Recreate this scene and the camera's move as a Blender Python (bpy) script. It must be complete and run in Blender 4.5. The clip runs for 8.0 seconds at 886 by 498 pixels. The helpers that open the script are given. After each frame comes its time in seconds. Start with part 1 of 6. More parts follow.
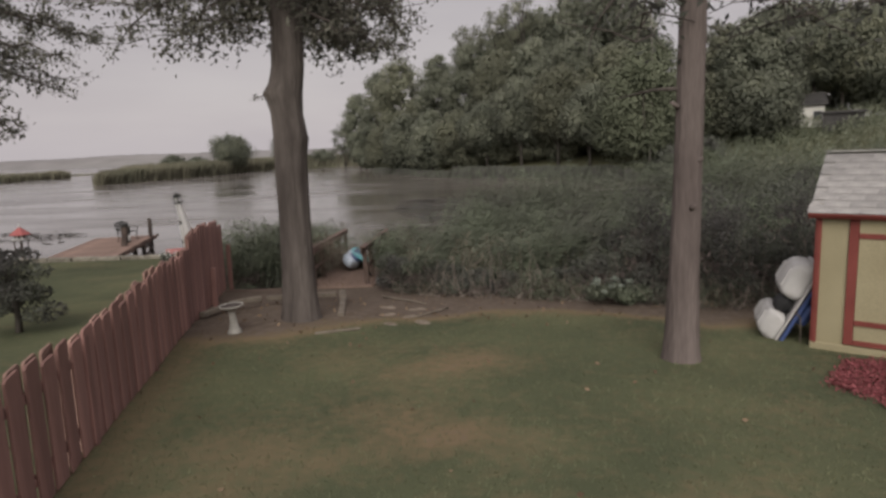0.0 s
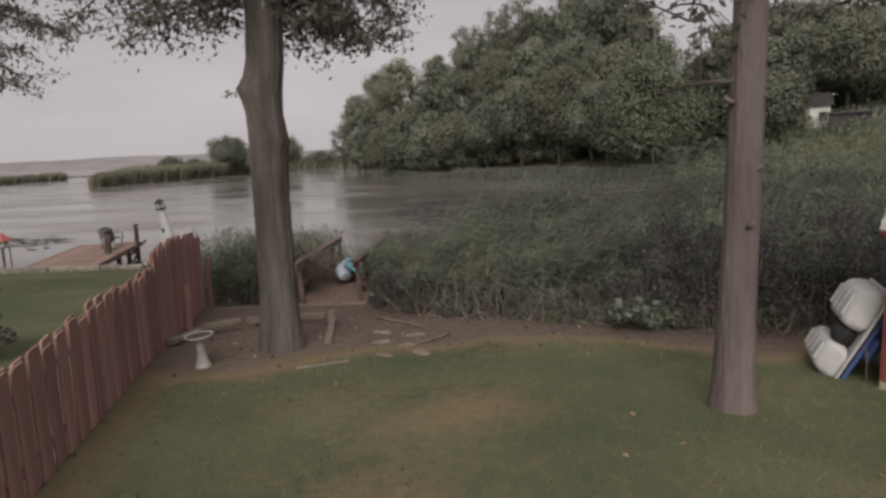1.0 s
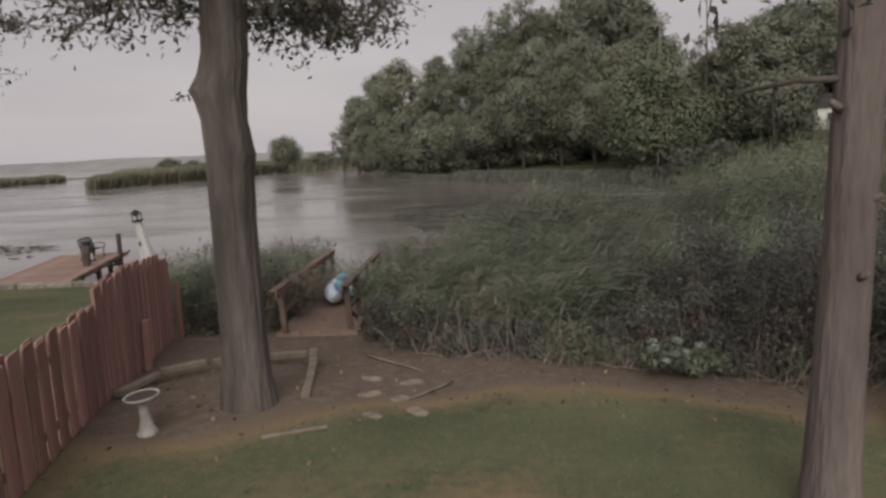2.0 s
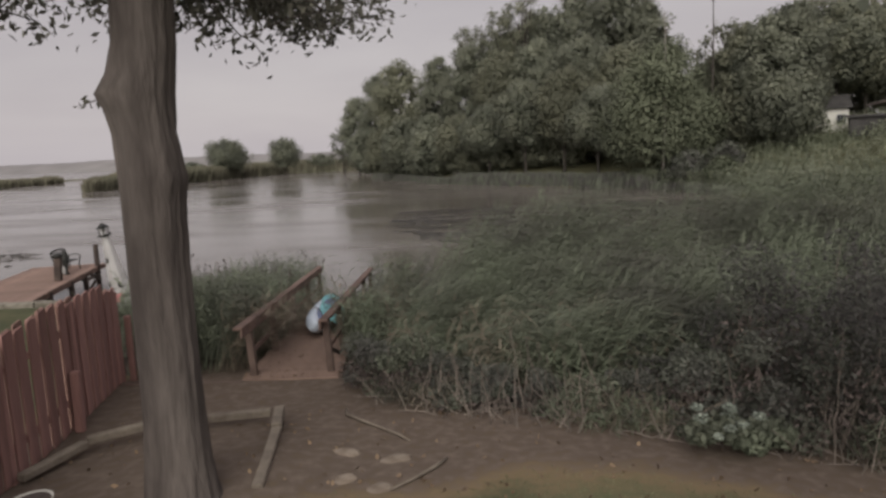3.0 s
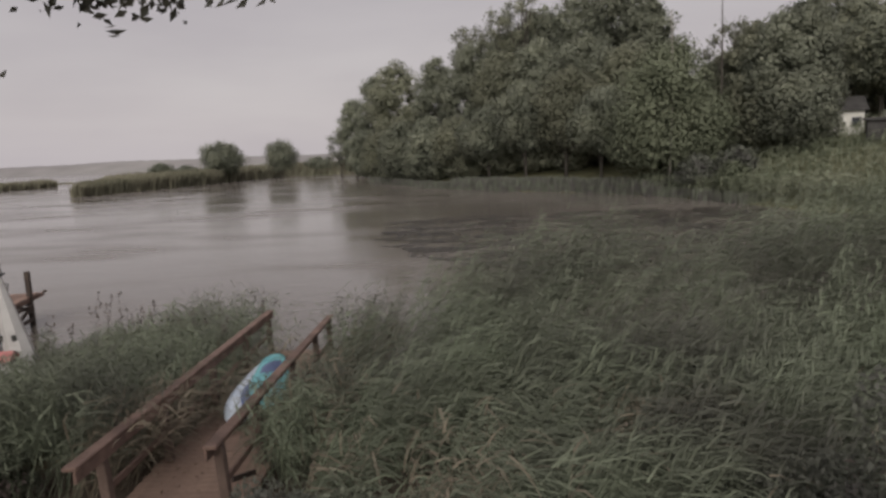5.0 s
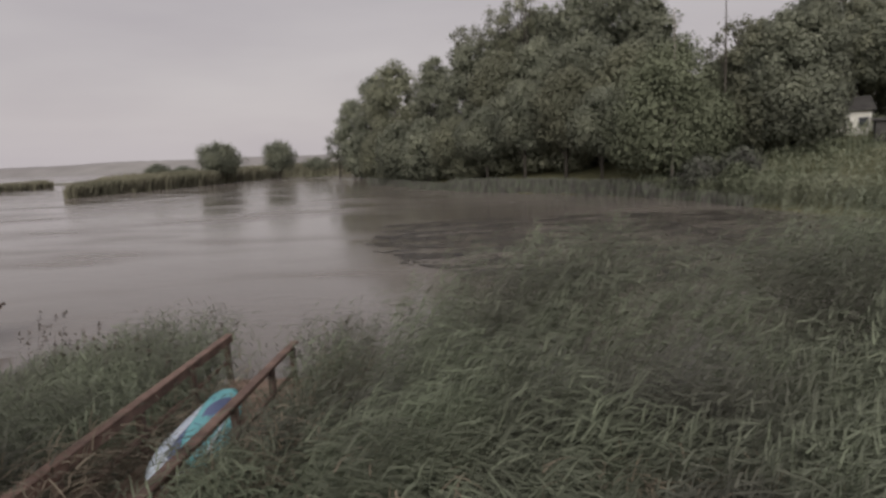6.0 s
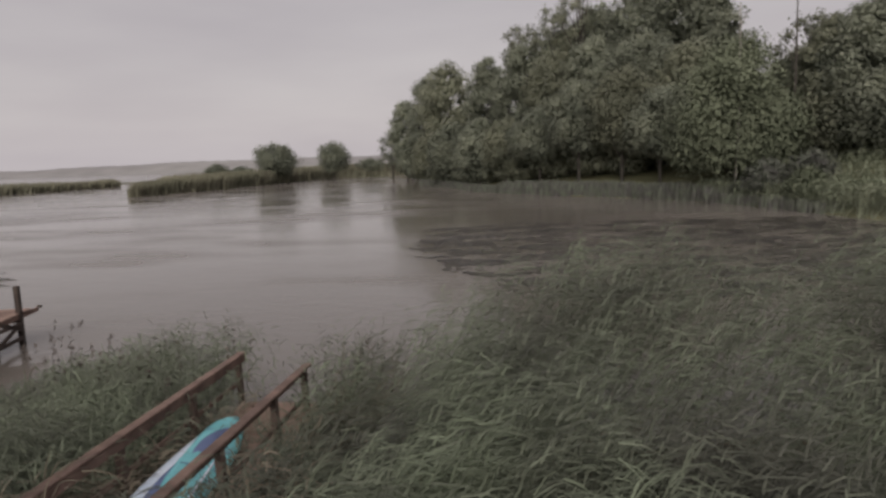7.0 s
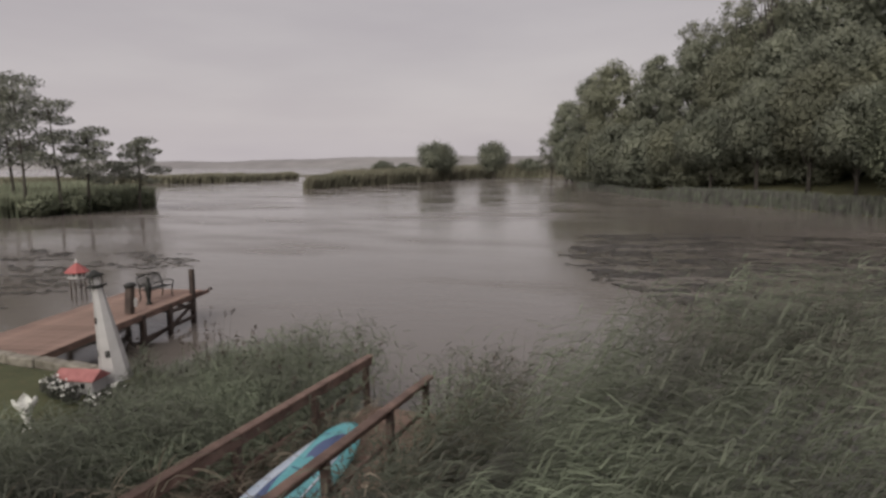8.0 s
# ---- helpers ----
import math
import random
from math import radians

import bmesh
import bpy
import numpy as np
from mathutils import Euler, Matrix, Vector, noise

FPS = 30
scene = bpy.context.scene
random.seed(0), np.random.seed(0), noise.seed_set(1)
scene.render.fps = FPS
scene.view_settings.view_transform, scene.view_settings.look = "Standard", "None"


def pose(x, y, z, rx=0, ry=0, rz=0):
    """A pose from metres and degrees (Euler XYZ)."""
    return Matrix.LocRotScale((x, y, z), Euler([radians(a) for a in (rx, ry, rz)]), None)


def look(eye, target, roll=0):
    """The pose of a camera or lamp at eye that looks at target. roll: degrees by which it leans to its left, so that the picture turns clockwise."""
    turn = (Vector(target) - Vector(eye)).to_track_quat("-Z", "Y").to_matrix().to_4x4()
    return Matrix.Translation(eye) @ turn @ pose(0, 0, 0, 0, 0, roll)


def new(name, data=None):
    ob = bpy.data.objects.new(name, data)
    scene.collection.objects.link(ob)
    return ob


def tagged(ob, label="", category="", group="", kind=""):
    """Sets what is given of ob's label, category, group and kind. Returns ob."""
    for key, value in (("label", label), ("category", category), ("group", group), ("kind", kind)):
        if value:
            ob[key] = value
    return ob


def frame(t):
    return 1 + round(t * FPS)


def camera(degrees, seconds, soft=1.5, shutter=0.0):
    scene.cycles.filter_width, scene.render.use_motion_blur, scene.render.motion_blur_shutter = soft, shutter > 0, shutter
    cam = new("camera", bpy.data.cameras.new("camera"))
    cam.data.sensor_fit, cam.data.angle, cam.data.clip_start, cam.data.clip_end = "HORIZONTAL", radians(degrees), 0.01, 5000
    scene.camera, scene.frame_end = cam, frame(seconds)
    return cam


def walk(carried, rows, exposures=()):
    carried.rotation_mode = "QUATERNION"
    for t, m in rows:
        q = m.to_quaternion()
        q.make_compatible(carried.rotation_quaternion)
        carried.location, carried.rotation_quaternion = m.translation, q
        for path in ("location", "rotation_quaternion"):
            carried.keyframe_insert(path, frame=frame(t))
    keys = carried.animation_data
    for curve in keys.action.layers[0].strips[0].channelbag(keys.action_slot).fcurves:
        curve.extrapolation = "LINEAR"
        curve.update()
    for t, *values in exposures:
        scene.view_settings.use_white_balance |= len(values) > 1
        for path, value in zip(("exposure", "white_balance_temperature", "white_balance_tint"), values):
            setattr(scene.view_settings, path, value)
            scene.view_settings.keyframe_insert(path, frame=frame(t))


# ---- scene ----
cam = camera(70.2, 8.0, soft=2.9)
METRES, EYE, TILT, LEAN, TURN = 13.0, 2.4, -8.8, 2.0, 0.0
ROWS = [
    (0.0, 0.0, 0.0, 0.0, -0.0, 0.0, 0.0),
    (0.5, -0.0009, 0.0497, 0.0081, -0.04, 0.05, 0.06),
    (1.0, -0.0025, 0.1082, 0.0208, -0.06, 0.11, 0.05),
    (1.5, -0.0028, 0.1718, 0.0364, -0.04, 0.16, 0.11),
    (3.0, 0.005, 0.3771, 0.0911, 0.1, 0.29, 0.08),
    (3.5, 0.0141, 0.4464, 0.1085, 0.14, 0.35, 0.07),
    (4.0, 0.0246, 0.5164, 0.1286, 0.14, 0.39, 0.09),
    (4.5, 0.035, 0.5861, 0.1491, 0.15, 0.41, 0.13),
    (6.0, 0.0783, 0.7940, 0.1927, 0.21, 0.46, 0.12),
    (6.5, 0.0972, 0.8530, 0.2045, 0.25, 0.53, 0.12),
    (7.0, 0.1121, 0.8980, 0.2157, 5.00, 0.53, -0.83),
    (7.5, 0.1253, 0.9343, 0.2272, 16.5, 0.05, -3.78),
    (8.0, 0.1305, 0.9561, 0.2353, 18.99, -0.13, -4.39),
]
walk(cam, [(t, pose(0, 0, EYE, TILT, LEAN, TURN) @ pose(METRES * x, METRES * y, METRES * z, 90 + pitch, roll, yaw)) for t, x, y, z, yaw, pitch, roll in ROWS], exposures=[(0.0, 0.9), (8.0, 0.9)])

# ---------------------------------------------------------------- light
SUN_EL, SUN_AZ = radians(34), radians(187)
world = bpy.data.worlds.new("overcast_sky")
scene.world = world
world.use_nodes = True
wn, wl = world.node_tree.nodes, world.node_tree.links
wn.clear()


def wnode(kind, **props):
    n = wn.new(kind)
    for k, v in props.items():
        n.inputs[k].default_value = v
    return n


w_out = wn.new("ShaderNodeOutputWorld")
w_bg = wn.new("ShaderNodeBackground")
w_sky = wn.new("ShaderNodeTexSky")
w_sky.sky_type, w_sky.sun_disc = "NISHITA", False
w_sky.sun_elevation, w_sky.sun_rotation = SUN_EL, SUN_AZ
w_sky.air_density, w_sky.dust_density = 1.5, 4.0
w_co = wn.new("ShaderNodeTexCoord")
w_map = wn.new("ShaderNodeMapping")
w_map.inputs["Scale"].default_value = (1.2, 1.2, 5.5)
w_noise = wnode("ShaderNodeTexNoise", Scale=1.7, Detail=5.0, Roughness=0.5)
w_ramp = wn.new("ShaderNodeValToRGB")
w_ramp.color_ramp.elements[0].position, w_ramp.color_ramp.elements[0].color = 0.32, (4.05, 3.70, 3.86, 1)
w_ramp.color_ramp.elements[1].position, w_ramp.color_ramp.elements[1].color = 0.72, (4.75, 4.40, 4.46, 1)
w_sep = wn.new("ShaderNodeSeparateXYZ")
w_low = wn.new("ShaderNodeMapRange")
w_low.inputs["From Min"].default_value, w_low.inputs["From Max"].default_value = 0.0, 0.30
w_low.inputs["To Min"].default_value, w_low.inputs["To Max"].default_value = 1.13, 0.96
w_mul = wn.new("ShaderNodeVectorMath")
w_mul.operation = "SCALE"
w_mix = wn.new("ShaderNodeMixRGB")
w_mix.inputs["Fac"].default_value = 0.93  # cloud cover
wl.new(w_co.outputs["Generated"], w_map.inputs["Vector"])
wl.new(w_map.outputs["Vector"], w_noise.inputs["Vector"])
wl.new(w_noise.outputs["Fac"], w_ramp.inputs["Fac"])
wl.new(w_co.outputs["Generated"], w_sep.inputs["Vector"])
wl.new(w_sep.outputs["Z"], w_low.inputs["Value"])
wl.new(w_ramp.outputs["Color"], w_mul.inputs[0])
w_high = wn.new("ShaderNodeMapRange")  # an overcast sky grows brighter towards the zenith
w_high.inputs["From Min"].default_value, w_high.inputs["From Max"].default_value = 0.35, 1.0
w_high.inputs["To Min"].default_value, w_high.inputs["To Max"].default_value = 1.0, 1.55
wl.new(w_sep.outputs["Z"], w_high.inputs["Value"])
w_both = wn.new("ShaderNodeMath")
w_both.operation = "MULTIPLY"
wl.new(w_low.outputs["Result"], w_both.inputs[0])
wl.new(w_high.outputs["Result"], w_both.inputs[1])
wl.new(w_both.outputs[0], w_mul.inputs["Scale"])
wl.new(w_sky.outputs["Color"], w_mix.inputs["Color1"])
wl.new(w_mul.outputs["Vector"], w_mix.inputs["Color2"])
wl.new(w_mix.outputs["Color"], w_bg.inputs["Color"])
w_bg.inputs["Strength"].default_value = 0.0606
wl.new(w_bg.outputs["Background"], w_out.inputs["Surface"])

sun = new("sun", bpy.data.lights.new("sun", "SUN"))
sun.data.energy, sun.data.angle, sun.data.color = 1.5, radians(50), (1.0, 0.95, 0.88)
sun.matrix_world = look((0, 0, 30), (-math.sin(SUN_AZ) * math.cos(SUN_EL), -math.cos(SUN_AZ) * math.cos(SUN_EL), 30 - math.sin(SUN_EL)))

# ---------------------------------------------------------------- materials


def mat(name, c1, c2, scale=4.0, rough=0.85, bump=0.0, fine=40.0, metal=0.0, island=0.0, obj=0.0, stretch=(1, 1, 1), spec=0.3, trans=0.0, detail=4.0, lo=0.35, hi=0.65):
    """A procedural surface: two tones in broad noise, a fine grain over it, relief, and a spread of brightness from piece to piece."""
    m = bpy.data.materials.new(name)
    m.use_nodes = True
    n, l = m.node_tree.nodes, m.node_tree.links
    b = n["Principled BSDF"]
    co = n.new("ShaderNodeTexCoord")
    mp = n.new("ShaderNodeMapping")
    mp.inputs["Scale"].default_value = stretch
    l.new(co.outputs["Object"], mp.inputs["Vector"])
    big = n.new("ShaderNodeTexNoise")
    big.inputs["Scale"].default_value, big.inputs["Detail"].default_value = scale, detail
    l.new(mp.outputs["Vector"], big.inputs["Vector"])
    ramp = n.new("ShaderNodeValToRGB")
    e = ramp.color_ramp.elements
    e[0].position, e[0].color = lo, (*c1, 1)
    e[1].position, e[1].color = hi, (*c2, 1)
    l.new(big.outputs["Fac"], ramp.inputs["Fac"])
    colour = ramp.outputs["Color"]
    small = n.new("ShaderNodeTexNoise")
    small.inputs["Scale"].default_value, small.inputs["Detail"].default_value = fine, 3.0
    l.new(mp.outputs["Vector"], small.inputs["Vector"])
    grain = n.new("ShaderNodeMapRange")
    grain.inputs["To Min"].default_value, grain.inputs["To Max"].default_value = 0.72, 1.28
    l.new(small.outputs["Fac"], grain.inputs["Value"])
    value = grain.outputs["Result"]

    def times(a, source, spread):
        r = n.new("ShaderNodeMapRange")
        r.inputs["To Min"].default_value, r.inputs["To Max"].default_value = 1 - spread, 1 + spread
        l.new(source, r.inputs["Value"])
        k = n.new("ShaderNodeMath")
        k.operation = "MULTIPLY"
        l.new(a, k.inputs[0])
        l.new(r.outputs["Result"], k.inputs[1])
        return k.outputs[0]

    if island:
        value = times(value, n.new("ShaderNodeNewGeometry").outputs["Random Per Island"], island)
    if obj:
        value = times(value, n.new("ShaderNodeObjectInfo").outputs["Random"], obj)
    sc = n.new("ShaderNodeVectorMath")
    sc.operation = "SCALE"
    l.new(colour, sc.inputs[0])
    l.new(value, sc.inputs["Scale"])
    l.new(sc.outputs["Vector"], b.inputs["Base Color"])
    b.inputs["Roughness"].default_value, b.inputs["Metallic"].default_value = rough, metal
    b.inputs["Specular IOR Level"].default_value = spec
    if bump:
        bp = n.new("ShaderNodeBump")
        bp.inputs["Strength"].default_value, bp.inputs["Distance"].default_value = bump, 0.02
        l.new(small.outputs["Fac"], bp.inputs["Height"])
        l.new(bp.outputs["Normal"], b.inputs["Normal"])
    if trans:
        t = n.new("ShaderNodeBsdfTranslucent")
        l.new(sc.outputs["Vector"], t.inputs["Color"])
        mx = n.new("ShaderNodeMixShader")
        mx.inputs["Fac"].default_value = trans
        l.new(b.outputs[0], mx.inputs[1])
        l.new(t.outputs[0], mx.inputs[2])
        l.new(mx.outputs[0], n["Material Output"].inputs["Surface"])
    return m


def bark(name, c1, c2):
    return mat(name, c1, c2, 3.0, 0.95, 1.0, 26.0, stretch=(1, 1, 0.18), spec=0.1)


M_BARK = bark("grey_brown_bark", (0.058, 0.049, 0.045), (0.125, 0.108, 0.098))
M_BARK_R = bark("pinkish_grey_bark", (0.105, 0.086, 0.080), (0.158, 0.131, 0.122))
M_BARK_FAR = bark("dark_bark", (0.05, 0.045, 0.04), (0.09, 0.08, 0.07))
M_DEAD = bark("bleached_dead_wood", (0.17, 0.155, 0.14), (0.27, 0.25, 0.225))
M_LEAF_OAK = mat("oak_leaves", (0.115, 0.112, 0.096), (0.19, 0.186, 0.152), 1.5, 0.6, island=0.45, trans=0.45, spec=0.08)
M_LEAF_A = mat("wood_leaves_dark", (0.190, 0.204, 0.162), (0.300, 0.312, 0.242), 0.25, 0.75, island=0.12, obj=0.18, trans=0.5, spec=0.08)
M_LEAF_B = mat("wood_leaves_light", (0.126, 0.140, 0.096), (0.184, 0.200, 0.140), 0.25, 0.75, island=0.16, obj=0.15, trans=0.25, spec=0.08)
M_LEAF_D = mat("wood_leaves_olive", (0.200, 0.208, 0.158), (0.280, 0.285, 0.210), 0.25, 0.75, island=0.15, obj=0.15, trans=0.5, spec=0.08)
M_LEAF_C = mat("pine_needles", (0.131, 0.138, 0.116), (0.193, 0.198, 0.160), 0.4, 0.8, island=0.3, obj=0.15, spec=0.08)
M_LEAF_S = mat("shrub_leaves", (0.105, 0.099, 0.096), (0.150, 0.164, 0.128), 0.9, 0.75, island=0.3, obj=0.25, trans=0.4, spec=0.08)
M_BRUSH = mat("brown_purple_dead_leaves", (0.118, 0.095, 0.09), (0.20, 0.165, 0.15), 1.2, 0.85, island=0.4, trans=0.3)
M_TWIG = mat("dry_twigs", (0.10, 0.084, 0.074), (0.24, 0.205, 0.175), 2.0, 0.9, island=0.4)
M_REED = mat("green_reed_blades", (0.100, 0.101, 0.083), (0.194, 0.222, 0.156), 0.42, 0.65, island=0.34, trans=0.3, spec=0.08)
M_REED_PALE = mat("pale_green_reed_blades", (0.155, 0.174, 0.120), (0.245, 0.258, 0.186), 0.12, 0.6, island=0.4, trans=0.3, spec=0.08)
M_REED_DRY = mat("dry_reed_blades", (0.13, 0.112, 0.082), (0.225, 0.192, 0.145), 1.0, 0.8, island=0.4, trans=0.2)
M_PLUME = mat("brown_reed_plumes", (0.060, 0.048, 0.042), (0.10, 0.082, 0.07), 2.0, 0.9, island=0.3)
M_REED_FAR = mat("far_marsh_reeds", (0.121, 0.118, 0.086), (0.173, 0.162, 0.120), 0.05, 0.8, island=0.35, spec=0.08)
M_GRASS = mat("lawn_blades", (0.102, 0.115, 0.066), (0.158, 0.163, 0.092), 0.5, 0.7, island=0.4, trans=0.2)
M_FENCE = mat("red_brown_fence_stain", (0.206, 0.115, 0.101), (0.306, 0.170, 0.146), 3.0, 0.85, 0.5, 30.0, obj=0.25, stretch=(1, 1, 0.12))
M_FENCE_IN = mat("weathered_fence_board", (0.222, 0.138, 0.113), (0.324, 0.206, 0.168), 3.0, 0.9, 0.5, 30.0, obj=0.3, stretch=(1, 1, 0.12))
M_DECK = mat("reddish_deck_board", (0.175, 0.118, 0.095), (0.25, 0.17, 0.138), 2.0, 0.85, 0.4, 30.0, obj=0.16)
M_PLANK = mat("earth_stained_gangway_plank", (0.175, 0.12, 0.094), (0.245, 0.172, 0.136), 1.3, 0.9, 0.3, 26.0, obj=0.07)
M_RAIL = mat("weathered_rail_wood", (0.110, 0.073, 0.060), (0.195, 0.130, 0.106), 2.5, 0.85, 0.5, 24.0, obj=0.15)
M_POST = mat("brown_weathered_post", (0.085, 0.06, 0.05), (0.14, 0.1, 0.083), 3.0, 0.85, 0.5, 20.0, obj=0.15)
M_PILE = mat("dark_wet_timber", (0.045, 0.034, 0.030), (0.085, 0.065, 0.055), 3.0, 0.8, 0.5, 20.0, obj=0.2)
M_TIMBER = mat("grey_weathered_timber", (0.105, 0.087, 0.07), (0.185, 0.158, 0.127), 3.0, 0.9, 0.5, 25.0, obj=0.15)
M_CREAM = mat("cream_shed_paint", (0.27, 0.236, 0.148), (0.32, 0.282, 0.18), 1.2, 0.7, 0.1, 60.0)
M_RED = mat("brick_red_paint", (0.15, 0.037, 0.031), (0.20, 0.052, 0.043), 2.0, 0.65, 0.1, 60.0)
M_SHINGLE = mat("grey_asphalt_shingle", (0.26, 0.25, 0.245), (0.35, 0.335, 0.325), 5.0, 0.95, 0.6, 140.0, obj=0.14)
M_WHITE = mat("white_plastic", (0.38, 0.37, 0.36), (0.47, 0.46, 0.45), 2.0, 0.45, 0.05, 60.0)
M_BLUE = mat("blue_plastic", (0.040, 0.064, 0.165), (0.058, 0.088, 0.215), 2.0, 0.45, 0.05, 60.0)
M_TEAL = mat("turquoise_board", (0.12, 0.39, 0.43), (0.19, 0.49, 0.52), 2.0, 0.35, 0.03, 60.0)
M_PALE = mat("pale_blue_white_board", (0.48, 0.56, 0.66), (0.62, 0.67, 0.74), 1.5, 0.35, 0.03, 60.0)
M_NAVY = mat("dark_blue_stripe", (0.075, 0.105, 0.21), (0.11, 0.145, 0.27), 2.0, 0.4)
M_BLACK = mat("black_rubber", (0.012, 0.012, 0.013), (0.025, 0.025, 0.026), 4.0, 0.7)
M_IRON = mat("dark_iron", (0.020, 0.022, 0.020), (0.045, 0.045, 0.042), 5.0, 0.6, metal=0.4)
M_STONE = mat("pale_cast_stone", (0.25, 0.24, 0.22), (0.36, 0.345, 0.315), 6.0, 0.9, 0.4, 50.0)
M_KERB = mat("mossy_kerb_stone", (0.16, 0.145, 0.115), (0.26, 0.24, 0.20), 5.0, 0.95, 0.5, 40.0, obj=0.2)
M_FLAT = mat("earthy_flat_stone", (0.16, 0.125, 0.095), (0.24, 0.20, 0.16), 6.0, 0.95, 0.5, 40.0, obj=0.15)
M_ROOFRED = mat("bright_red_roof", (0.26, 0.075, 0.072), (0.34, 0.105, 0.1), 3.0, 0.6)
M_ROOFPINK = mat("faded_red_roof", (0.30, 0.12, 0.115), (0.40, 0.17, 0.16), 6.0, 0.8)
M_MULCH = mat("red_mulch", (0.17, 0.045, 0.052), (0.27, 0.085, 0.092), 14.0, 0.95, 0.8, 60.0, island=0.5)
M_FLOWER = mat("white_petals", (0.62, 0.62, 0.58), (0.74, 0.74, 0.70), 3.0, 0.7, island=0.1)
M_FLOWER_G = mat("greenish_white_blooms", (0.16, 0.185, 0.155), (0.25, 0.28, 0.235), 4.0, 0.8, island=0.2)
M_HOUSE = mat("pale_siding", (0.55, 0.54, 0.50), (0.65, 0.64, 0.60), 1.0, 0.8)
M_ROOF = mat("dark_roof", (0.035, 0.033, 0.033), (0.06, 0.057, 0.055), 1.0, 0.9)
M_GLASS = mat("window_glass", (0.02, 0.025, 0.03), (0.035, 0.04, 0.045), 1.0, 0.1, spec=0.6)
M_PAD = mat("lily_pads", (0.03, 0.027, 0.023), (0.066, 0.06, 0.047), 0.6, 0.5, island=0.4)
# distance haze is mixed into this pale grey, over the hill's own green
M_HILL = mat("haze_tinted_far_hill", (0.215, 0.205, 0.205), (0.25, 0.24, 0.235), 0.004, 1.0, fine=0.03, spec=0.0)
M_DRY_LEAF = mat("fallen_leaves", (0.11, 0.075, 0.05), (0.20, 0.145, 0.095), 3.0, 0.9, island=0.5)


def ground_material():
    """Turf with worn straw patches, and bare soil where the 'soil' attribute says so."""
    m = mat("turf_and_soil", (0.073, 0.082, 0.049), (0.108, 0.113, 0.065), 0.5, 0.95, 0.35, 55.0, spec=0.05)
    n, l = m.node_tree.nodes, m.node_tree.links
    b = n["Principled BSDF"]
    old = b.inputs["Base Color"].links[0].from_socket
    at = n.new("ShaderNodeAttribute")
    at.attribute_name = "soil"
    soil = n.new("ShaderNodeTexNoise")
    soil.inputs["Scale"].default_value, soil.inputs["Detail"].default_value = 7.0, 6.0
    ramp = n.new("ShaderNodeValToRGB")
    e = ramp.color_ramp.elements
    e[0].position, e[0].color = 0.3, (0.086, 0.068, 0.056, 1)
    e[1].position, e[1].color = 0.7, (0.150, 0.119, 0.096, 1)
    co = n.new("ShaderNodeTexCoord")
    l.new(co.outputs["Object"], soil.inputs["Vector"])
    l.new(soil.outputs["Fac"], ramp.inputs["Fac"])
    jit = n.new("ShaderNodeMath")
    jit.operation = "MULTIPLY_ADD"
    jit.inputs[1].default_value, jit.inputs[2].default_value = 0.8, -0.42
    l.new(soil.outputs["Fac"], jit.inputs[0])
    add = n.new("ShaderNodeMath")
    add.operation, add.use_clamp = "ADD", True
    l.new(at.outputs["Fac"], add.inputs[0])
    l.new(jit.outputs[0], add.inputs[1])
    straw = n.new("ShaderNodeMixRGB")
    straw.inputs["Color2"].default_value = (0.178, 0.134, 0.082, 1)
    mx = n.new("ShaderNodeMixRGB")
    for node, lo, hi in ((straw, 0.0, 0.55), (mx, 0.5, 0.95)):
        k = n.new("ShaderNodeMapRange")
        k.inputs["From Min"].default_value, k.inputs["From Max"].default_value = lo, hi
        l.new(add.outputs[0], k.inputs["Value"])
        l.new(k.outputs["Result"], node.inputs["Fac"])
    l.new(old, straw.inputs["Color1"])
    l.new(straw.outputs["Color"], mx.inputs["Color1"])
    l.new(ramp.outputs["Color"], mx.inputs["Color2"])
    l.new(mx.outputs["Color"], b.inputs["Base Color"])
    return m


def water_material():
    m = bpy.data.materials.new("lake_water")
    m.use_nodes = True
    n, l = m.node_tree.nodes, m.node_tree.links
    b = n["Principled BSDF"]
    b.inputs["Base Color"].default_value = (0.130, 0.115, 0.102, 1)
    b.inputs["IOR"].default_value = 1.33
    co = n.new("ShaderNodeTexCoord")
    mp = n.new("ShaderNodeMapping")
    mp.inputs["Scale"].default_value = (0.4, 1.0, 1.0)
    l.new(co.outputs["Object"], mp.inputs["Vector"])
    broad = n.new("ShaderNodeTexNoise")
    broad.inputs["Scale"].default_value, broad.inputs["Detail"].default_value = 0.16, 6.0
    l.new(mp.outputs["Vector"], broad.inputs["Vector"])
    rough = n.new("ShaderNodeMapRange")
    rough.inputs["From Min"].default_value, rough.inputs["From Max"].default_value = 0.4, 0.65
    rough.inputs["To Min"].default_value, rough.inputs["To Max"].default_value = 0.05, 0.28
    l.new(broad.outputs["Fac"], rough.inputs["Value"])
    l.new(rough.outputs["Result"], b.inputs["Roughness"])
    rip = n.new("ShaderNodeTexNoise")
    rip.inputs["Scale"].default_value, rip.inputs["Detail"].default_value = 2.2, 5.0
    l.new(mp.outputs["Vector"], rip.inputs["Vector"])
    bp = n.new("ShaderNodeBump")
    bp.inputs["Strength"].default_value, bp.inputs["Distance"].default_value = 0.36, 0.05
    l.new(rip.outputs["Fac"], bp.inputs["Height"])
    l.new(bp.outputs["Normal"], b.inputs["Normal"])
    return m


M_GROUND, M_WATER = ground_material(), water_material()

# ---------------------------------------------------------------- mesh helpers
rng = np.random.default_rng(7)


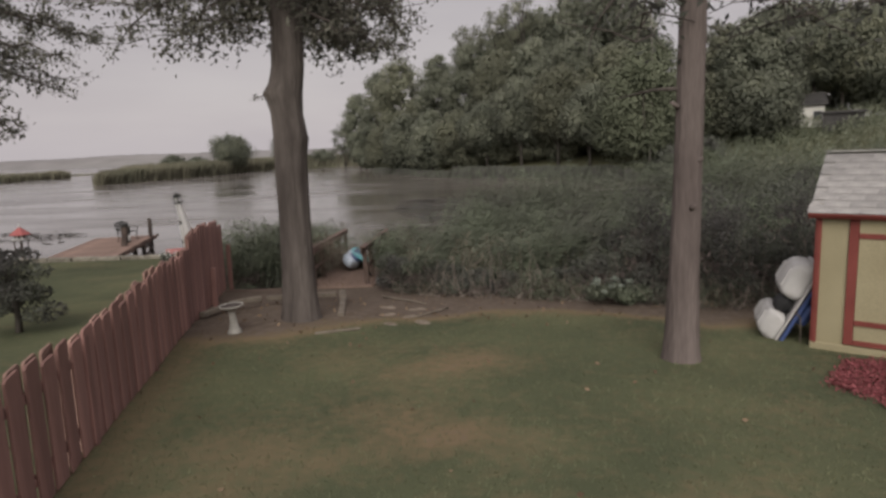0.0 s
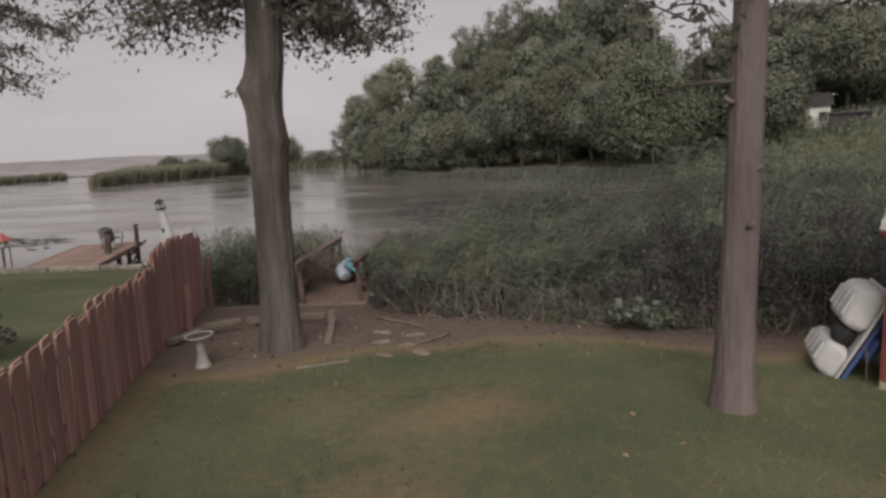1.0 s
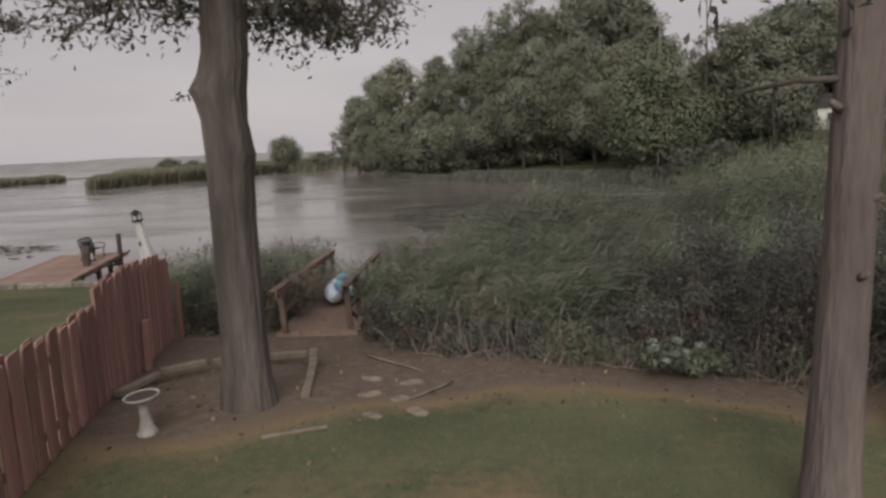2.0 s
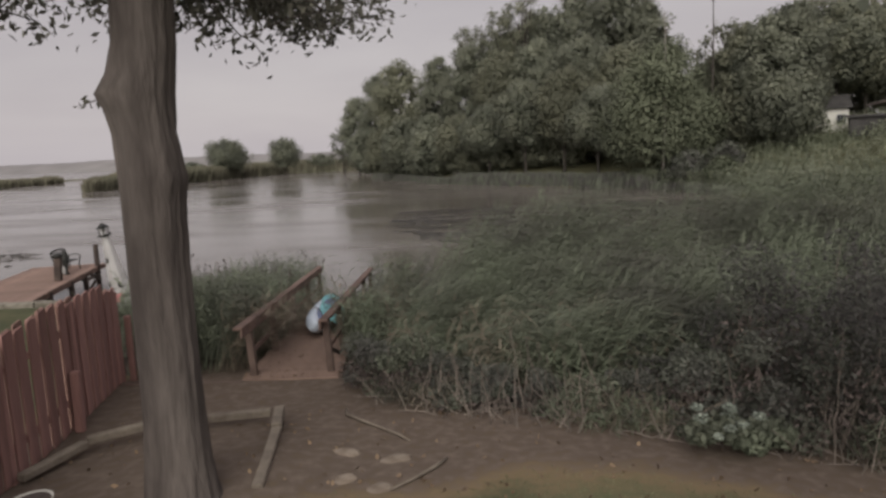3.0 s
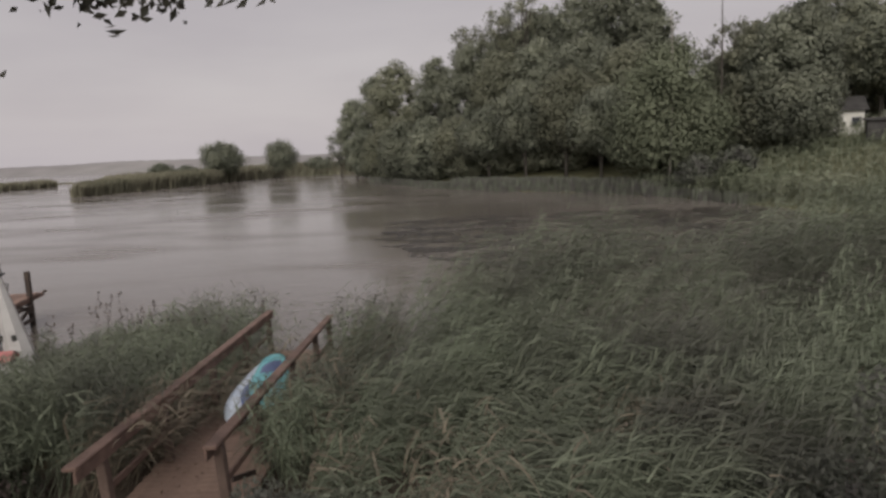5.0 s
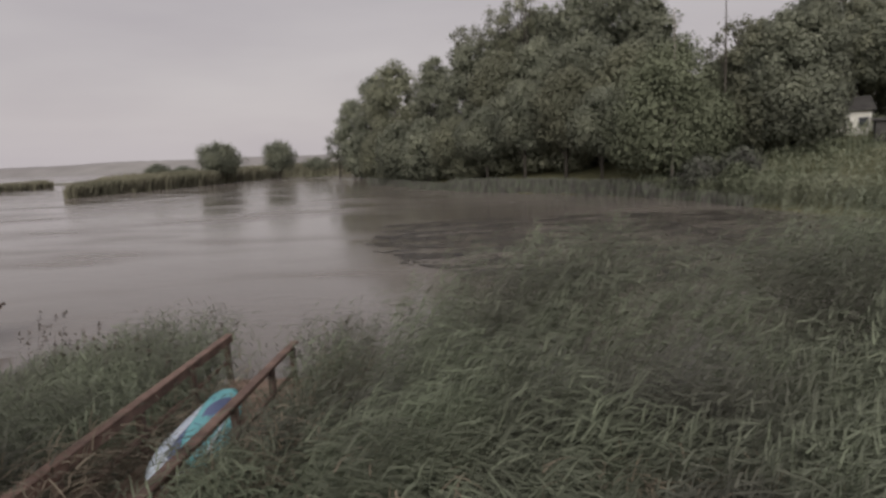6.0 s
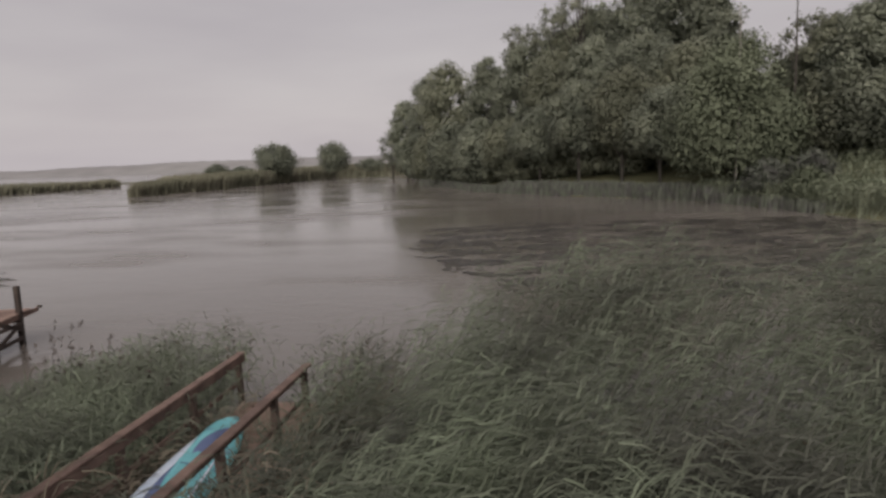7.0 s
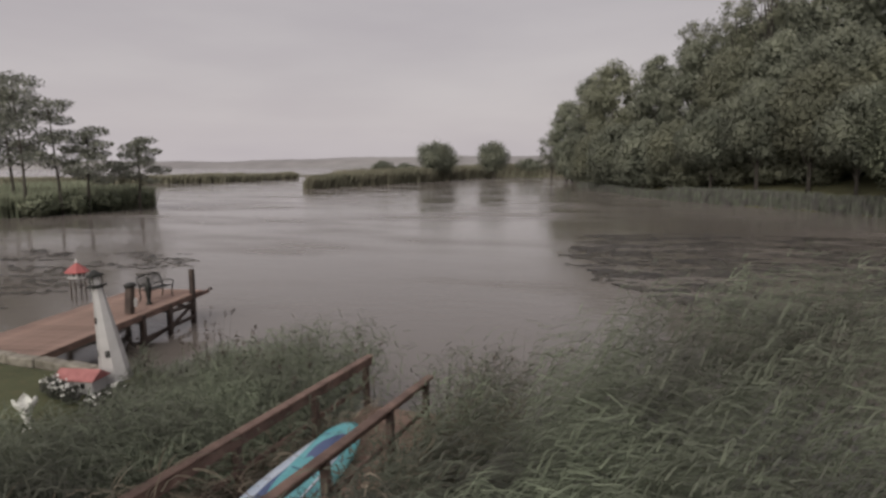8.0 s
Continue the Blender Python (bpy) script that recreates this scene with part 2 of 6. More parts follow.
def mesh_of(name, verts, faces, material, smooth=False):
    me = bpy.data.meshes.new(name)
    me.from_pydata(np.asarray(verts, float).reshape(-1, 3).tolist(), [], [tuple(f) for f in np.asarray(faces).tolist()] if isinstance(faces, np.ndarray) else faces)
    me.materials.append(material)
    if smooth:
        me.polygons.foreach_set("use_smooth", [True] * len(me.polygons))
    me.update()
    return me


def add(name, me, parent=None, label="", m=None):
    ob = new(name, me)
    if parent is not None:
        ob.parent = parent
    if m is not None:
        ob.matrix_basis = m
    if label:
        ob["label"] = label
    return ob


def part(name, bm, material, parent, label="", smooth=False):
    me = bpy.data.meshes.new(name)
    bm.to_mesh(me)
    bm.free()
    me.materials.append(material)
    if smooth:
        me.polygons.foreach_set("use_smooth", [True] * len(me.polygons))
    return add(name, me, parent, label)


def thing(name, m, label, category, group="", kind=""):
    ob = new(name)
    ob.empty_display_size = 0.2
    ob.matrix_basis = m
    return tagged(ob, label, category, group, kind)


def box(bm, size, m=None, bevel=0.0):
    """A box of that size about the origin, moved by m, with softened edges."""
    made = bmesh.ops.create_cube(bm, size=1.0)["verts"]
    bmesh.ops.scale(bm, vec=size, verts=made)
    if bevel:
        edges = list({e for v in made for e in v.link_edges})
        out = bmesh.ops.bevel(bm, geom=edges, offset=bevel, segments=1, affect="EDGES", profile=0.5)
        made = list({v for f in out["faces"] for v in f.verts} | {v for v in made if v.is_valid})
    if m is not None:
        bmesh.ops.transform(bm, matrix=m, verts=made)
    return made


def boxed(size, m=None, bevel=0.0):
    bm = bmesh.new()
    box(bm, size, m, bevel)
    return bm


def between(a, b, size, bevel=0.006):
    """A bar of that cross-section from a to b."""
    a, b = Vector(a), Vector(b)
    d = b - a
    m = Matrix.Translation((a + b) / 2) @ d.to_track_quat("Y", "Z").to_matrix().to_4x4()
    return boxed((size[0], d.length, size[1]), m, bevel)


def tube(points, radii, sides=8, wobble=0.0, cap=True):
    """Vertices and faces of a round limb through points with those radii."""
    pts = np.asarray(points, float)
    n = len(pts)
    tang = np.gradient(pts, axis=0)
    tang /= np.linalg.norm(tang, axis=1)[:, None] + 1e-9
    ref = np.eye(3)[int(np.argmin(np.abs(tang).max(axis=0)))] + np.array([0.011, 0.017, 0.013])
    vs = []
    for i in range(n):
        a = np.cross(tang[i], ref)
        a /= np.linalg.norm(a)
        b = np.cross(tang[i], a)
        for k in range(sides):
            th = 2 * math.pi * k / sides
            r = radii[i] * (1 + wobble * noise.noise(Vector((3 * math.cos(th), 3 * math.sin(th), 1.3 * pts[i][2] + 7 * i * 0.1))))
            vs.append(pts[i] + r * (a * math.cos(th) + b * math.sin(th)))
    fs = []
    for i in range(n - 1):
        for k in range(sides):
            k2 = (k + 1) % sides
            fs.append((i * sides + k, i * sides + k2, (i + 1) * sides + k2, (i + 1) * sides + k))
    if cap:
        fs.append(tuple(range(sides - 1, -1, -1)))
        fs.append(tuple((n - 1) * sides + k for k in range(sides)))
    return np.array(vs), fs


def joined(pieces):
    """Several (verts, faces) as one."""
    vs, fs, o = [], [], 0
    for v, f in pieces:
        vs.append(v)
        fs += [tuple(i + o for i in g) for g in f]
        o += len(v)
    return np.concatenate(vs), fs


def lathe(profile, sides=20):
    """A turned body from (radius, height) pairs."""
    vs, fs = [], []
    for r, z in profile:
        for k in range(sides):
            th = 2 * math.pi * k / sides
            vs.append((r * math.cos(th), r * math.sin(th), z))
    for i in range(len(profile) - 1):
        for k in range(sides):
            k2 = (k + 1) % sides
            fs.append((i * sides + k, i * sides + k2, (i + 1) * sides + k2, (i + 1) * sides + k))
    fs.append(tuple(range(sides - 1, -1, -1)))
    fs.append(tuple((len(profile) - 1) * sides + k for k in range(sides)))
    return np.array(vs, float), fs


def leaves(centres, size, spread=0.35, droop=0.0, long=1.8, r=None, face=None):
    """A folded leaf of four corners at each centre, turned at random or, with face, lying mostly across that direction. Vertices and quads as arrays."""
    r = r or rng
    n = len(centres)
    d = r.normal(size=(n, 3))
    d[:, 2] -= droop
    if face is not None:  # turn the leaf's length into the plane across its facing
        face = face + 0.45 * r.normal(size=(n, 3))
        face = face / np.linalg.norm(face, axis=1)[:, None]
        d -= 0.9 * face * np.sum(d * face, axis=1)[:, None]
    d /= np.linalg.norm(d, axis=1)[:, None]
    s = np.cross(d, r.normal(size=(n, 3)) if face is None else face)
    s /= np.linalg.norm(s, axis=1)[:, None] + 1e-9
    up = np.cross(s, d)
    if face is not None:  # every leaf turns its upper side outwards
        flip = np.where(np.sum(up * face, axis=1) < 0, -1.0, 1.0)[:, None]
        s, up = s * flip, up * flip
    L = (size * (1 + spread * r.uniform(-1, 1, n)))[:, None]
    w = L / long
    c = np.asarray(centres, float)
    q = np.stack([c - 0.5 * d * L, c + 0.5 * s * w + 0.12 * up * L, c + 0.5 * d * L, c - 0.5 * s * w + 0.12 * up * L], 1)
    return q.reshape(-1, 3), np.arange(4 * n).reshape(n, 4)


def ribbons(base, tip_dir, length, width, bend, rows=3, side=None):
    """Blades: from base along tip_dir, sagging by bend towards their end. Arrays of n; rows segments each."""
    n = len(base)
    if side is None:
        side = np.cross(tip_dir, np.array([0.0, 0.0, 1.0]) + 0.3 * rng.normal(size=(n, 3)))
    side = side / (np.linalg.norm(side, axis=1)[:, None] + 1e-9)
    vs = np.zeros((n, rows + 1, 2, 3))
    for i in range(rows + 1):
        f = i / rows
        c = base + tip_dir * (length * f)[:, None] + bend * (f * f)
        w = (width * (1.0 - 0.92 * f ** 1.6))[:, None] * 0.5
        vs[:, i, 0], vs[:, i, 1] = c - side * w, c + side * w
    o = (np.arange(n) * (rows + 1) * 2)[:, None, None]
    k = np.arange(rows)[None, :, None] * 2
    fs = (o + k + np.array([0, 1, 3, 2])[None, None, :]).reshape(-1, 4)
    return vs.reshape(-1, 3), fs


def stack(parts):
    vs, fs, o = [], [], 0
    for v, f in parts:
        vs.append(v)
        fs.append(f + o)
        o += len(v)
    return np.concatenate(vs), np.concatenate(fs)


def fast_mesh(name, v, f, material):
    """A mesh of quads straight from arrays."""
    me = bpy.data.meshes.new(name)
    me.vertices.add(len(v))
    me.vertices.foreach_set("co", np.ascontiguousarray(v, np.float32).ravel())
    me.loops.add(f.size)
    me.loops.foreach_set("vertex_index", np.ascontiguousarray(f, np.int32).ravel())
    me.polygons.add(len(f))
    me.polygons.foreach_set("loop_start", np.arange(0, f.size, 4, dtype=np.int32))
    me.materials.append(material)
    me.update(calc_edges=True)
    me.validate()
    return me


def wave(x, y, seed=0.0):
    """A smooth field of about -1 to 1, broad swells over finer ones."""
    s = seed
    return (np.sin(1.0 * x + 1.7 * np.sin(0.7 * y + s) + s) + 0.7 * np.sin(1.9 * y + 1.3 * np.sin(1.1 * x + 2 * s) + 3 * s) + 0.5 * np.sin(3.1 * x - 2.3 * y + 5 * s)) / 2.2


# ---------------------------------------------------------------- the lie of the land
WATER = -2.45
REED_FOOT = -1.85  # the reeds near by stand on a sodden shelf of roots
AWAY = 1.124  # the far shore is laid out on a plan drawn this much too small


def away(x, y):
    """From the plan of the far shore to the world."""
    return 0.5 + AWAY * (x - 0.5), 6 + AWAY * (y - 6)




def step(a, b, v):
    f = np.clip((v - a) / (b - a), 0, 1)
    return f * f * (3 - 2 * f)


SHORE_Y = np.array([20.0, 22, 24, 27, 32, 38, 46, 53, 58, 68, 76, 86, 94, 102, 115, 153, 228, 420, 1000, 4000])
SHORE_X = np.array([-3.0, 5, 14, 26, 33, 35, 33, 29, 27, 25.5, 22.7, 16.8, 9.5, 3.2, -3.5, -17, -31, -62, -150, -600])


# shores of the marsh isle and of the far marsh, as x for each y
isle_left = lambda y: np.interp(y, [127, 170, 300], [-69, -82, -75])
isle_right = lambda y: np.interp(y, [127, 150, 170, 205, 230, 245, 285, 320], [-68.5, -64.5, -62, -61, -57, -26, -17, -40])
far_right = lambda y: np.interp(y, [112, 135, 152, 170, 205, 216], [-215, -150, -128, -122, -121, -130])


def land(x, y):
    """Height of the ground."""
    x, y = np.asarray(x, float), np.asarray(y, float)
    lawn = np.interp(y, [-40, 0, 5, 8.5, 10, 12.5, 15.4, 17, 20, 24, 30, 300], [0.3, -0.08, -0.25, -0.42, -0.46, -0.64, -0.84, -1.15, -1.75, -2.2, -2.7, -4])
    lawn = lawn + 0.02 * wave(x * 0.9, y * 0.9)
    lawn = lawn + 0.16 * np.exp(-(((x + 2.8) / 1.4) ** 2) - ((y - 11.3) / 1.6) ** 2)  # the mound under the stout tree
    xo, yo = 0.5 + (x - 0.5) / AWAY, 6 + (y - 6) / AWAY  # on the far shore's plan
    # the wet bank and the hill on the far side of the reeds
    d = AWAY * (xo - np.interp(yo, SHORE_Y, SHORE_X))
    steep = np.interp(yo, [20, 28, 40, 55, 75, 120, 300], [0.02, 0.03, 0.24, 0.33, 0.26, 0.18, 0.10])
    bank = np.where(d < 0, np.maximum(WATER + 0.05 + 0.25 * d, -4), WATER + 0.05 + 0.35 * step(0, 2, d) + steep * np.clip(d - 1, 0, 27))
    m = step(17, 24, y)
    right = step(5, 12, x) * step(9, 16, y)
    out = lawn * (1 - m) + np.maximum(bank, lawn * (1 - m) - 4 * m) * m
    out = out + right * (1 - step(24, 32, y)) * 0.5
    out = out - 0.13 * step(2.6, 5.2, x) * (1 - step(9.5, 12, y))
    # the neighbour's lawn, which ends in a low bank over the water
    turf = np.interp(y, [-40, 8, 12, 20, 22.9, 23.4, 25, 40], [0.2, -0.42, -0.6, -1.02, -1.12, -1.75, -2.3, -4])
    g = 1 - step(-8.7, -6.9, x + 0.1 * np.clip(y - 17, 0, 8))
    g = np.where(y < 14, 1 - step(-7.0, -5.5, x), g)
    out = out * (1 - g) + turf * g
    # the marsh isle, the left point and the far marsh
    isle = step(0, 4, xo - isle_left(yo)) * step(0, 4, isle_right(yo) - xo) * step(127, 131, yo) * (1 - step(330, 400, yo))
    left = step(0, 5, np.interp(yo, [30, 52, 58, 75, 78, 82], [-130, -70, -60.5, -58, -66, -90]) - xo) * step(50, 56, yo - 0.0) * (1 - step(110, 130, yo))
    farm = step(0, 4, far_right(yo) - xo) * step(112, 118, yo) * (1 - step(216, 222, yo))
    out = np.maximum(out, -5)
    wet = np.maximum.reduce([isle, left, farm])
    out = np.where(wet > 0.02, np.maximum(out, WATER - 0.3 + 0.75 * wet), out)
    return out


def graded(lo, hi, fine_lo, fine_hi, fine, grow=1.18):
    v = list(np.arange(fine_lo, fine_hi + 1e-6, fine))
    s = fine
    while v[-1] < hi:
        s *= grow
        v.append(min(hi, v[-1] + s))
    s = fine
    while v[0] > lo:
        s *= grow
        v.insert(0, max(lo, v[0] - s))
    return np.array(v)


def soil_at(x, y):
    """1 on bare soil, 0 on turf, between on worn patches."""
    edge = y - np.interp(x, [-6, -3.0, -1.0, 0.6, 2.4, 4.2, 7.0, 9.0], [9.4, 9.6, 10.6, 11.0, 10.7, 10.0, 10.4, 10.6])
    bed = step(-0.6, 0.7, edge + 0.35 * wave(x * 1.6, y * 1.6, 1.0))
    bed = bed * step(-6.4, -5.4, x) * (1 - step(22, 30, y))
    line = step(0.55, 0.1, np.abs(x + 3.27 + 0.217 * (y - 4.8) - 0.25)) * 0.36
    worn = 0.62 * np.exp(-((x + 0.1) / 1.25) ** 2 - ((y - 5.9) / 0.8) ** 2) + 0.55 * np.exp(-((x + 1.6) / 1.1) ** 2 - ((y - 5.0) / 0.8) ** 2)
    worn = worn + 0.5 * np.exp(-(x / 1.5) ** 2 - ((y - 8.2) / 1.0) ** 2) + 0.45 * np.exp(-((x - 1.2) / 1.0) ** 2 - ((y - 3.9) / 0.6) ** 2)
    worn = 0.72 * worn * (0.75 + 0.9 * wave(x * 2.6, y * 2.6, 2.0)) + 0.14 * wave(x * 1.1, y * 1.3, 4.0)
    far = step(20, 24, y)
    return np.clip(np.maximum.reduce([bed, line, worn, far * 0.12 * step(-9, -6, x)]), 0, 1)


def build_ground():
    xs = graded(-4000, 4000, -14, 12, 0.3)
    ys = graded(-300, 4800, -4, 32, 0.3)
    X, Y = np.meshgrid(xs, ys)
    Z = land(X, Y)
    v = np.stack([X, Y, Z], -1).reshape(-1, 3)
    nx, ny = len(xs), len(ys)
    i = np.arange(ny - 1)[:, None] * nx + np.arange(nx - 1)[None, :]
    f = np.stack([i, i + 1, i + nx + 1, i + nx], -1).reshape(-1, 4)
    me = fast_mesh("ground", v, f, M_GROUND)
    me.polygons.foreach_set("use_smooth", [True] * len(me.polygons))
    a = me.attributes.new("soil", "FLOAT", "POINT")
    a.data.foreach_set("value", soil_at(v[:, 0], v[:, 1]).astype(np.float32))
    tagged(new("ground", me), "mown lawn with worn straw patches falling to a lake shore", "ground", kind="structure")


build_ground()
bm = bmesh.new()
for c in ((-4000, 16), (4000, 16), (4000, 4800), (-4000, 4800)):
    bm.verts.new((*c, WATER))
bm.faces.new(bm.verts)
me = bpy.data.meshes.new("water")
bm.to_mesh(me)
bm.free()
me.materials.append(M_WATER)
tagged(new("water", me), "calm grey-brown lake water under an overcast sky", "lake", kind="structure")


def build_far_hill():
    """The low wooded shore on the horizon."""
    xs = np.linspace(-1700, 700, 240)
    top = 14.5 + 2.5 * np.sin(xs / 210 + 2.2) + 1.2 * np.sin(xs / 83 + 1) + 0.6 * np.sin(xs / 27) + rng.normal(size=len(xs)) * 0.25
    v, f = [], []
    for i, x in enumerate(xs):
        y = 900 + 0.05 * x
        v += [(x, y - 40, WATER - 1), (x, y, WATER + 0.5 * top[i]), (x, y + 60, WATER + top[i]), (x, y + 260, WATER - 1)]
    for i in range(len(xs) - 1):
        for k in range(3):
            f.append((4 * i + k, 4 * i + 4 + k, 4 * i + 5 + k, 4 * i + 1 + k))
    tagged(new("backdrop", mesh_of("backdrop", v, f, M_HILL, True)), "low wooded hills tinted pale grey with haze beyond the lake", "hills", kind="structure")


build_far_hill()

# ---------------------------------------------------------------- trees


def lobed(n, lobes, r, fill=0.35, faces=False):
    """n points in and on the shells of lobes [(centre, radii)]."""
    vol = np.array([l[1][0] * l[1][1] * l[1][2] for l in lobes]) ** 0.67
    pick = r.choice(len(lobes), n, p=vol / vol.sum())
    d = r.normal(size=(n, 3))
    d /= np.linalg.norm(d, axis=1)[:, None]
    rad = np.where(r.random(n) < fill, r.random(n) ** 0.4, 0.86 + 0.2 * r.random(n))
    c = np.array([l[0] for l in lobes])[pick]
    s = np.array([l[1] for l in lobes])[pick]
    if faces:
        return c + d * s * rad[:, None], d + np.array([0, 0, 0.35])
    return c + d * s * rad[:, None]


def limb_path(a, b, sag, n=6, r=None, jit=0.06):
    a, b = np.array(a, float), np.array(b, float)
    t = np.linspace(0, 1, n)[:, None]
    p = a + (b - a) * t
    p[:, 2] += sag * np.sin(np.pi * t[:, 0])
    L = np.linalg.norm(b - a)
    p[1:-1] += (r or rng).normal(size=(n - 2, 3)) * jit * L * 0.4
    return p


def broadleaf(x, y, top, width, material, n, size, seed, label, group="", foot=None, name="tree", z=None, open_crown=False, fm=0.42):
    """A broad tree whose top and lowest leaves stand at given heights: tapered trunk, limbs, and a crown of billows thick with small leaf sprays."""
    r = np.random.default_rng(seed)
    z0 = float(land(x, y)) - 0.15 if z is None else z
    height = top - z0
    low = 0.06 if foot is None else min(0.8, max(0.03, (foot - z0) / height))
    t = thing(name, pose(x, y, z0), label, "tree" if name == "tree" else "bush", group)
    tr = max(0.06, height * 0.014)
    lean = r.normal(size=2) * 0.025 * height
    reach = 0.92 if open_crown else 0.72
    stem = np.array([(lean[0] * f * f, lean[1] * f * f, height * reach * f) for f in np.linspace(0, 1, 8)])
    add("trunk", mesh_of("trunk", *tube(stem, tr * np.array([1.35, 1.05, 0.95, 0.8, 0.62, 0.45, 0.28, 0.1]), 9, 0.12), M_BARK_FAR, True), t)
    span = (1 - low) * height
    k = 22 if open_crown else 24
    lobes = []
    for i in range(k):
        f = (i + 0.5) / k
        ring = math.sqrt(max(0.03, 1 - ((f - fm) / (1.04 - fm if f > fm else 1.25 * fm)) ** 2))
        th = i * 2.4 + r.uniform(-0.4, 0.4)
        big = (0.24 if open_crown else 0.44) * (0.55 + 0.45 * ring) * r.uniform(0.75, 1.15)
        off = max(0.0, ring - big * 0.8) * r.uniform(0.72, 1.08)
        rz = min(big * width * 0.42, 0.22 * span)
        c = np.array([0.5 * width * off * math.cos(th) + lean[0] * f, 0.5 * width * off * math.sin(th) + lean[1] * f, low * height + 0.5 * rz + (span - 1.5 * rz) * f])
        lobes.append((c, np.array([big * width * 0.5, big * width * 0.5, rz])))
        if (open_crown or i % 3 == 0) and f > 0.1:
            add("limb", mesh_of("limb", *tube(limb_path(stem[min(6, int(7 * f))] * 0.92, c, 0.04 * height, 5, r), tr * np.array([0.42, 0.33, 0.24, 0.16, 0.05]), 6), M_BARK_FAR, True), t)
    clumps = []
    for c, s in lobes:  # smaller clumps that swell out of each billow and break the outline
        for _ in range(7):
            d = r.normal(size=3)
            d[2] = abs(d[2]) * 0.9 - 0.3
            d /= np.linalg.norm(d)
            clumps.append((c + d * s * r.uniform(0.5, 0.85), s * r.uniform(0.34, 0.6) * r.uniform(0.75, 1.2, 3)))
    p, out = lobed(n, lobes + clumps, r, 0.8 if open_crown else 0.2, True)
    p = p + r.normal(size=p.shape) * (1.0 if open_crown else 0.45) * size
    keep = p[:, 2] > 0.015 * height
    p, out = p[keep], out[keep]
    me = fast_mesh("crown", *leaves(p, size, 0.5, 0.25, 1.6, r, out), material)
    whole = (p - np.array([0, 0, height * (low + 0.35 * (1 - low))])) / np.array([width, width, span])
    soft = out / np.linalg.norm(out, axis=1)[:, None] + 0.8 * whole / (np.linalg.norm(whole, axis=1)[:, None] + 1e-6) + 0.2 * r.normal(size=p.shape)
    soft /= np.linalg.norm(soft, axis=1)[:, None]
    me.polygons.foreach_set("use_smooth", np.ones(len(me.polygons), bool))
    me.normals_split_custom_set_from_vertices(np.repeat(soft, 4, 0).tolist())
    add("crown", me, t)
    if not open_crown:  # the thick of the crown, in larger sprays that no light passes
        q = lobed(int(n * 0.10), [(c * np.array([0.75, 0.75, 1]), s * 0.75) for c, s in lobes], r, 1.0)
        add("inner_foliage", fast_mesh("inner_foliage", *leaves(q, size * 2.6, 0.4, 0.2, 1.3, r), material), t)
    return t


# the wood on the far bank: x, y, height of the top, width, height of the lowest leaves
WOOD_FRONT = ((-15.9, 175.1, 10.6, 11, -2.4), (-8.3, 148.1, 11.4, 11.5, -2.4), (-2.3, 133.5, 11.3, 10.5, -2.1), (2.7, 124.7, 10.5, 10, 0.4), (8.0, 116.6, 11.5, 11, 2.4), (13.5, 110.1, 14.7, 11.5, 3.2), (18.8, 104.2, 15.9, 11.5, 3.0), (22.7, 98.6, 12.2, 9.5, 2.6), (-24.0, 197.0, 13.0, 9.5, -1.8))
WOOD_MID = ((-27.1, 208.0, 21.9, 11.5, 1.0), (-19.4, 196.2, 27.2, 13.5, 1.0), (-9.1, 160.4, 25.9, 15.5, 3.0), (-0.3, 140.7, 23.4, 10.5, 3.0), (6.0, 131.6, 24.2, 12.5, 4.0), (11.9, 124.1, 21.1, 12.5, 5.0), (17.0, 119.1, 22.7, 13, 5.0), (23.4, 112.2, 21.7, 13.5, 4.5), (28.3, 106.4, 19.2, 12, 3.5))
WOOD_BACK = ((20.2, 129.9, 30.4, 15.5, 12), (26.1, 124.2, 32.7, 16, 11), (31.3, 118.8, 31.5, 14.5, 10), (35.1, 115.0, 27.5, 11.5, 10), (13.5, 133, 26.5, 12, 12))
HILLSIDE = ((37.6, 96.5, 15.2, 7, 3.0), (39.8, 90.1, 18.6, 9.5, 3.2), (41.2, 85.9, 19.0, 10, 3.5), (44.4, 85.5, 20.5, 9, 5.0), (39.2, 88.5, 12.7, 9.5, 2.6), (42.0, 83.7, 12.0, 9.5, 2.8), (53.0, 92.0, 21.7, 11, 9.6), (57.1, 92.0, 21.5, 12, 9.0), (61.8, 92.0, 22.0, 12, 6.0), (51.5, 101, 23, 13, 8), (67, 96, 22, 14, 6), (58, 74, 16, 13, 4), (55.5, 106, 20, 15, 4), (63, 106, 20, 15, 4), (47.5, 104, 20, 13, 4))


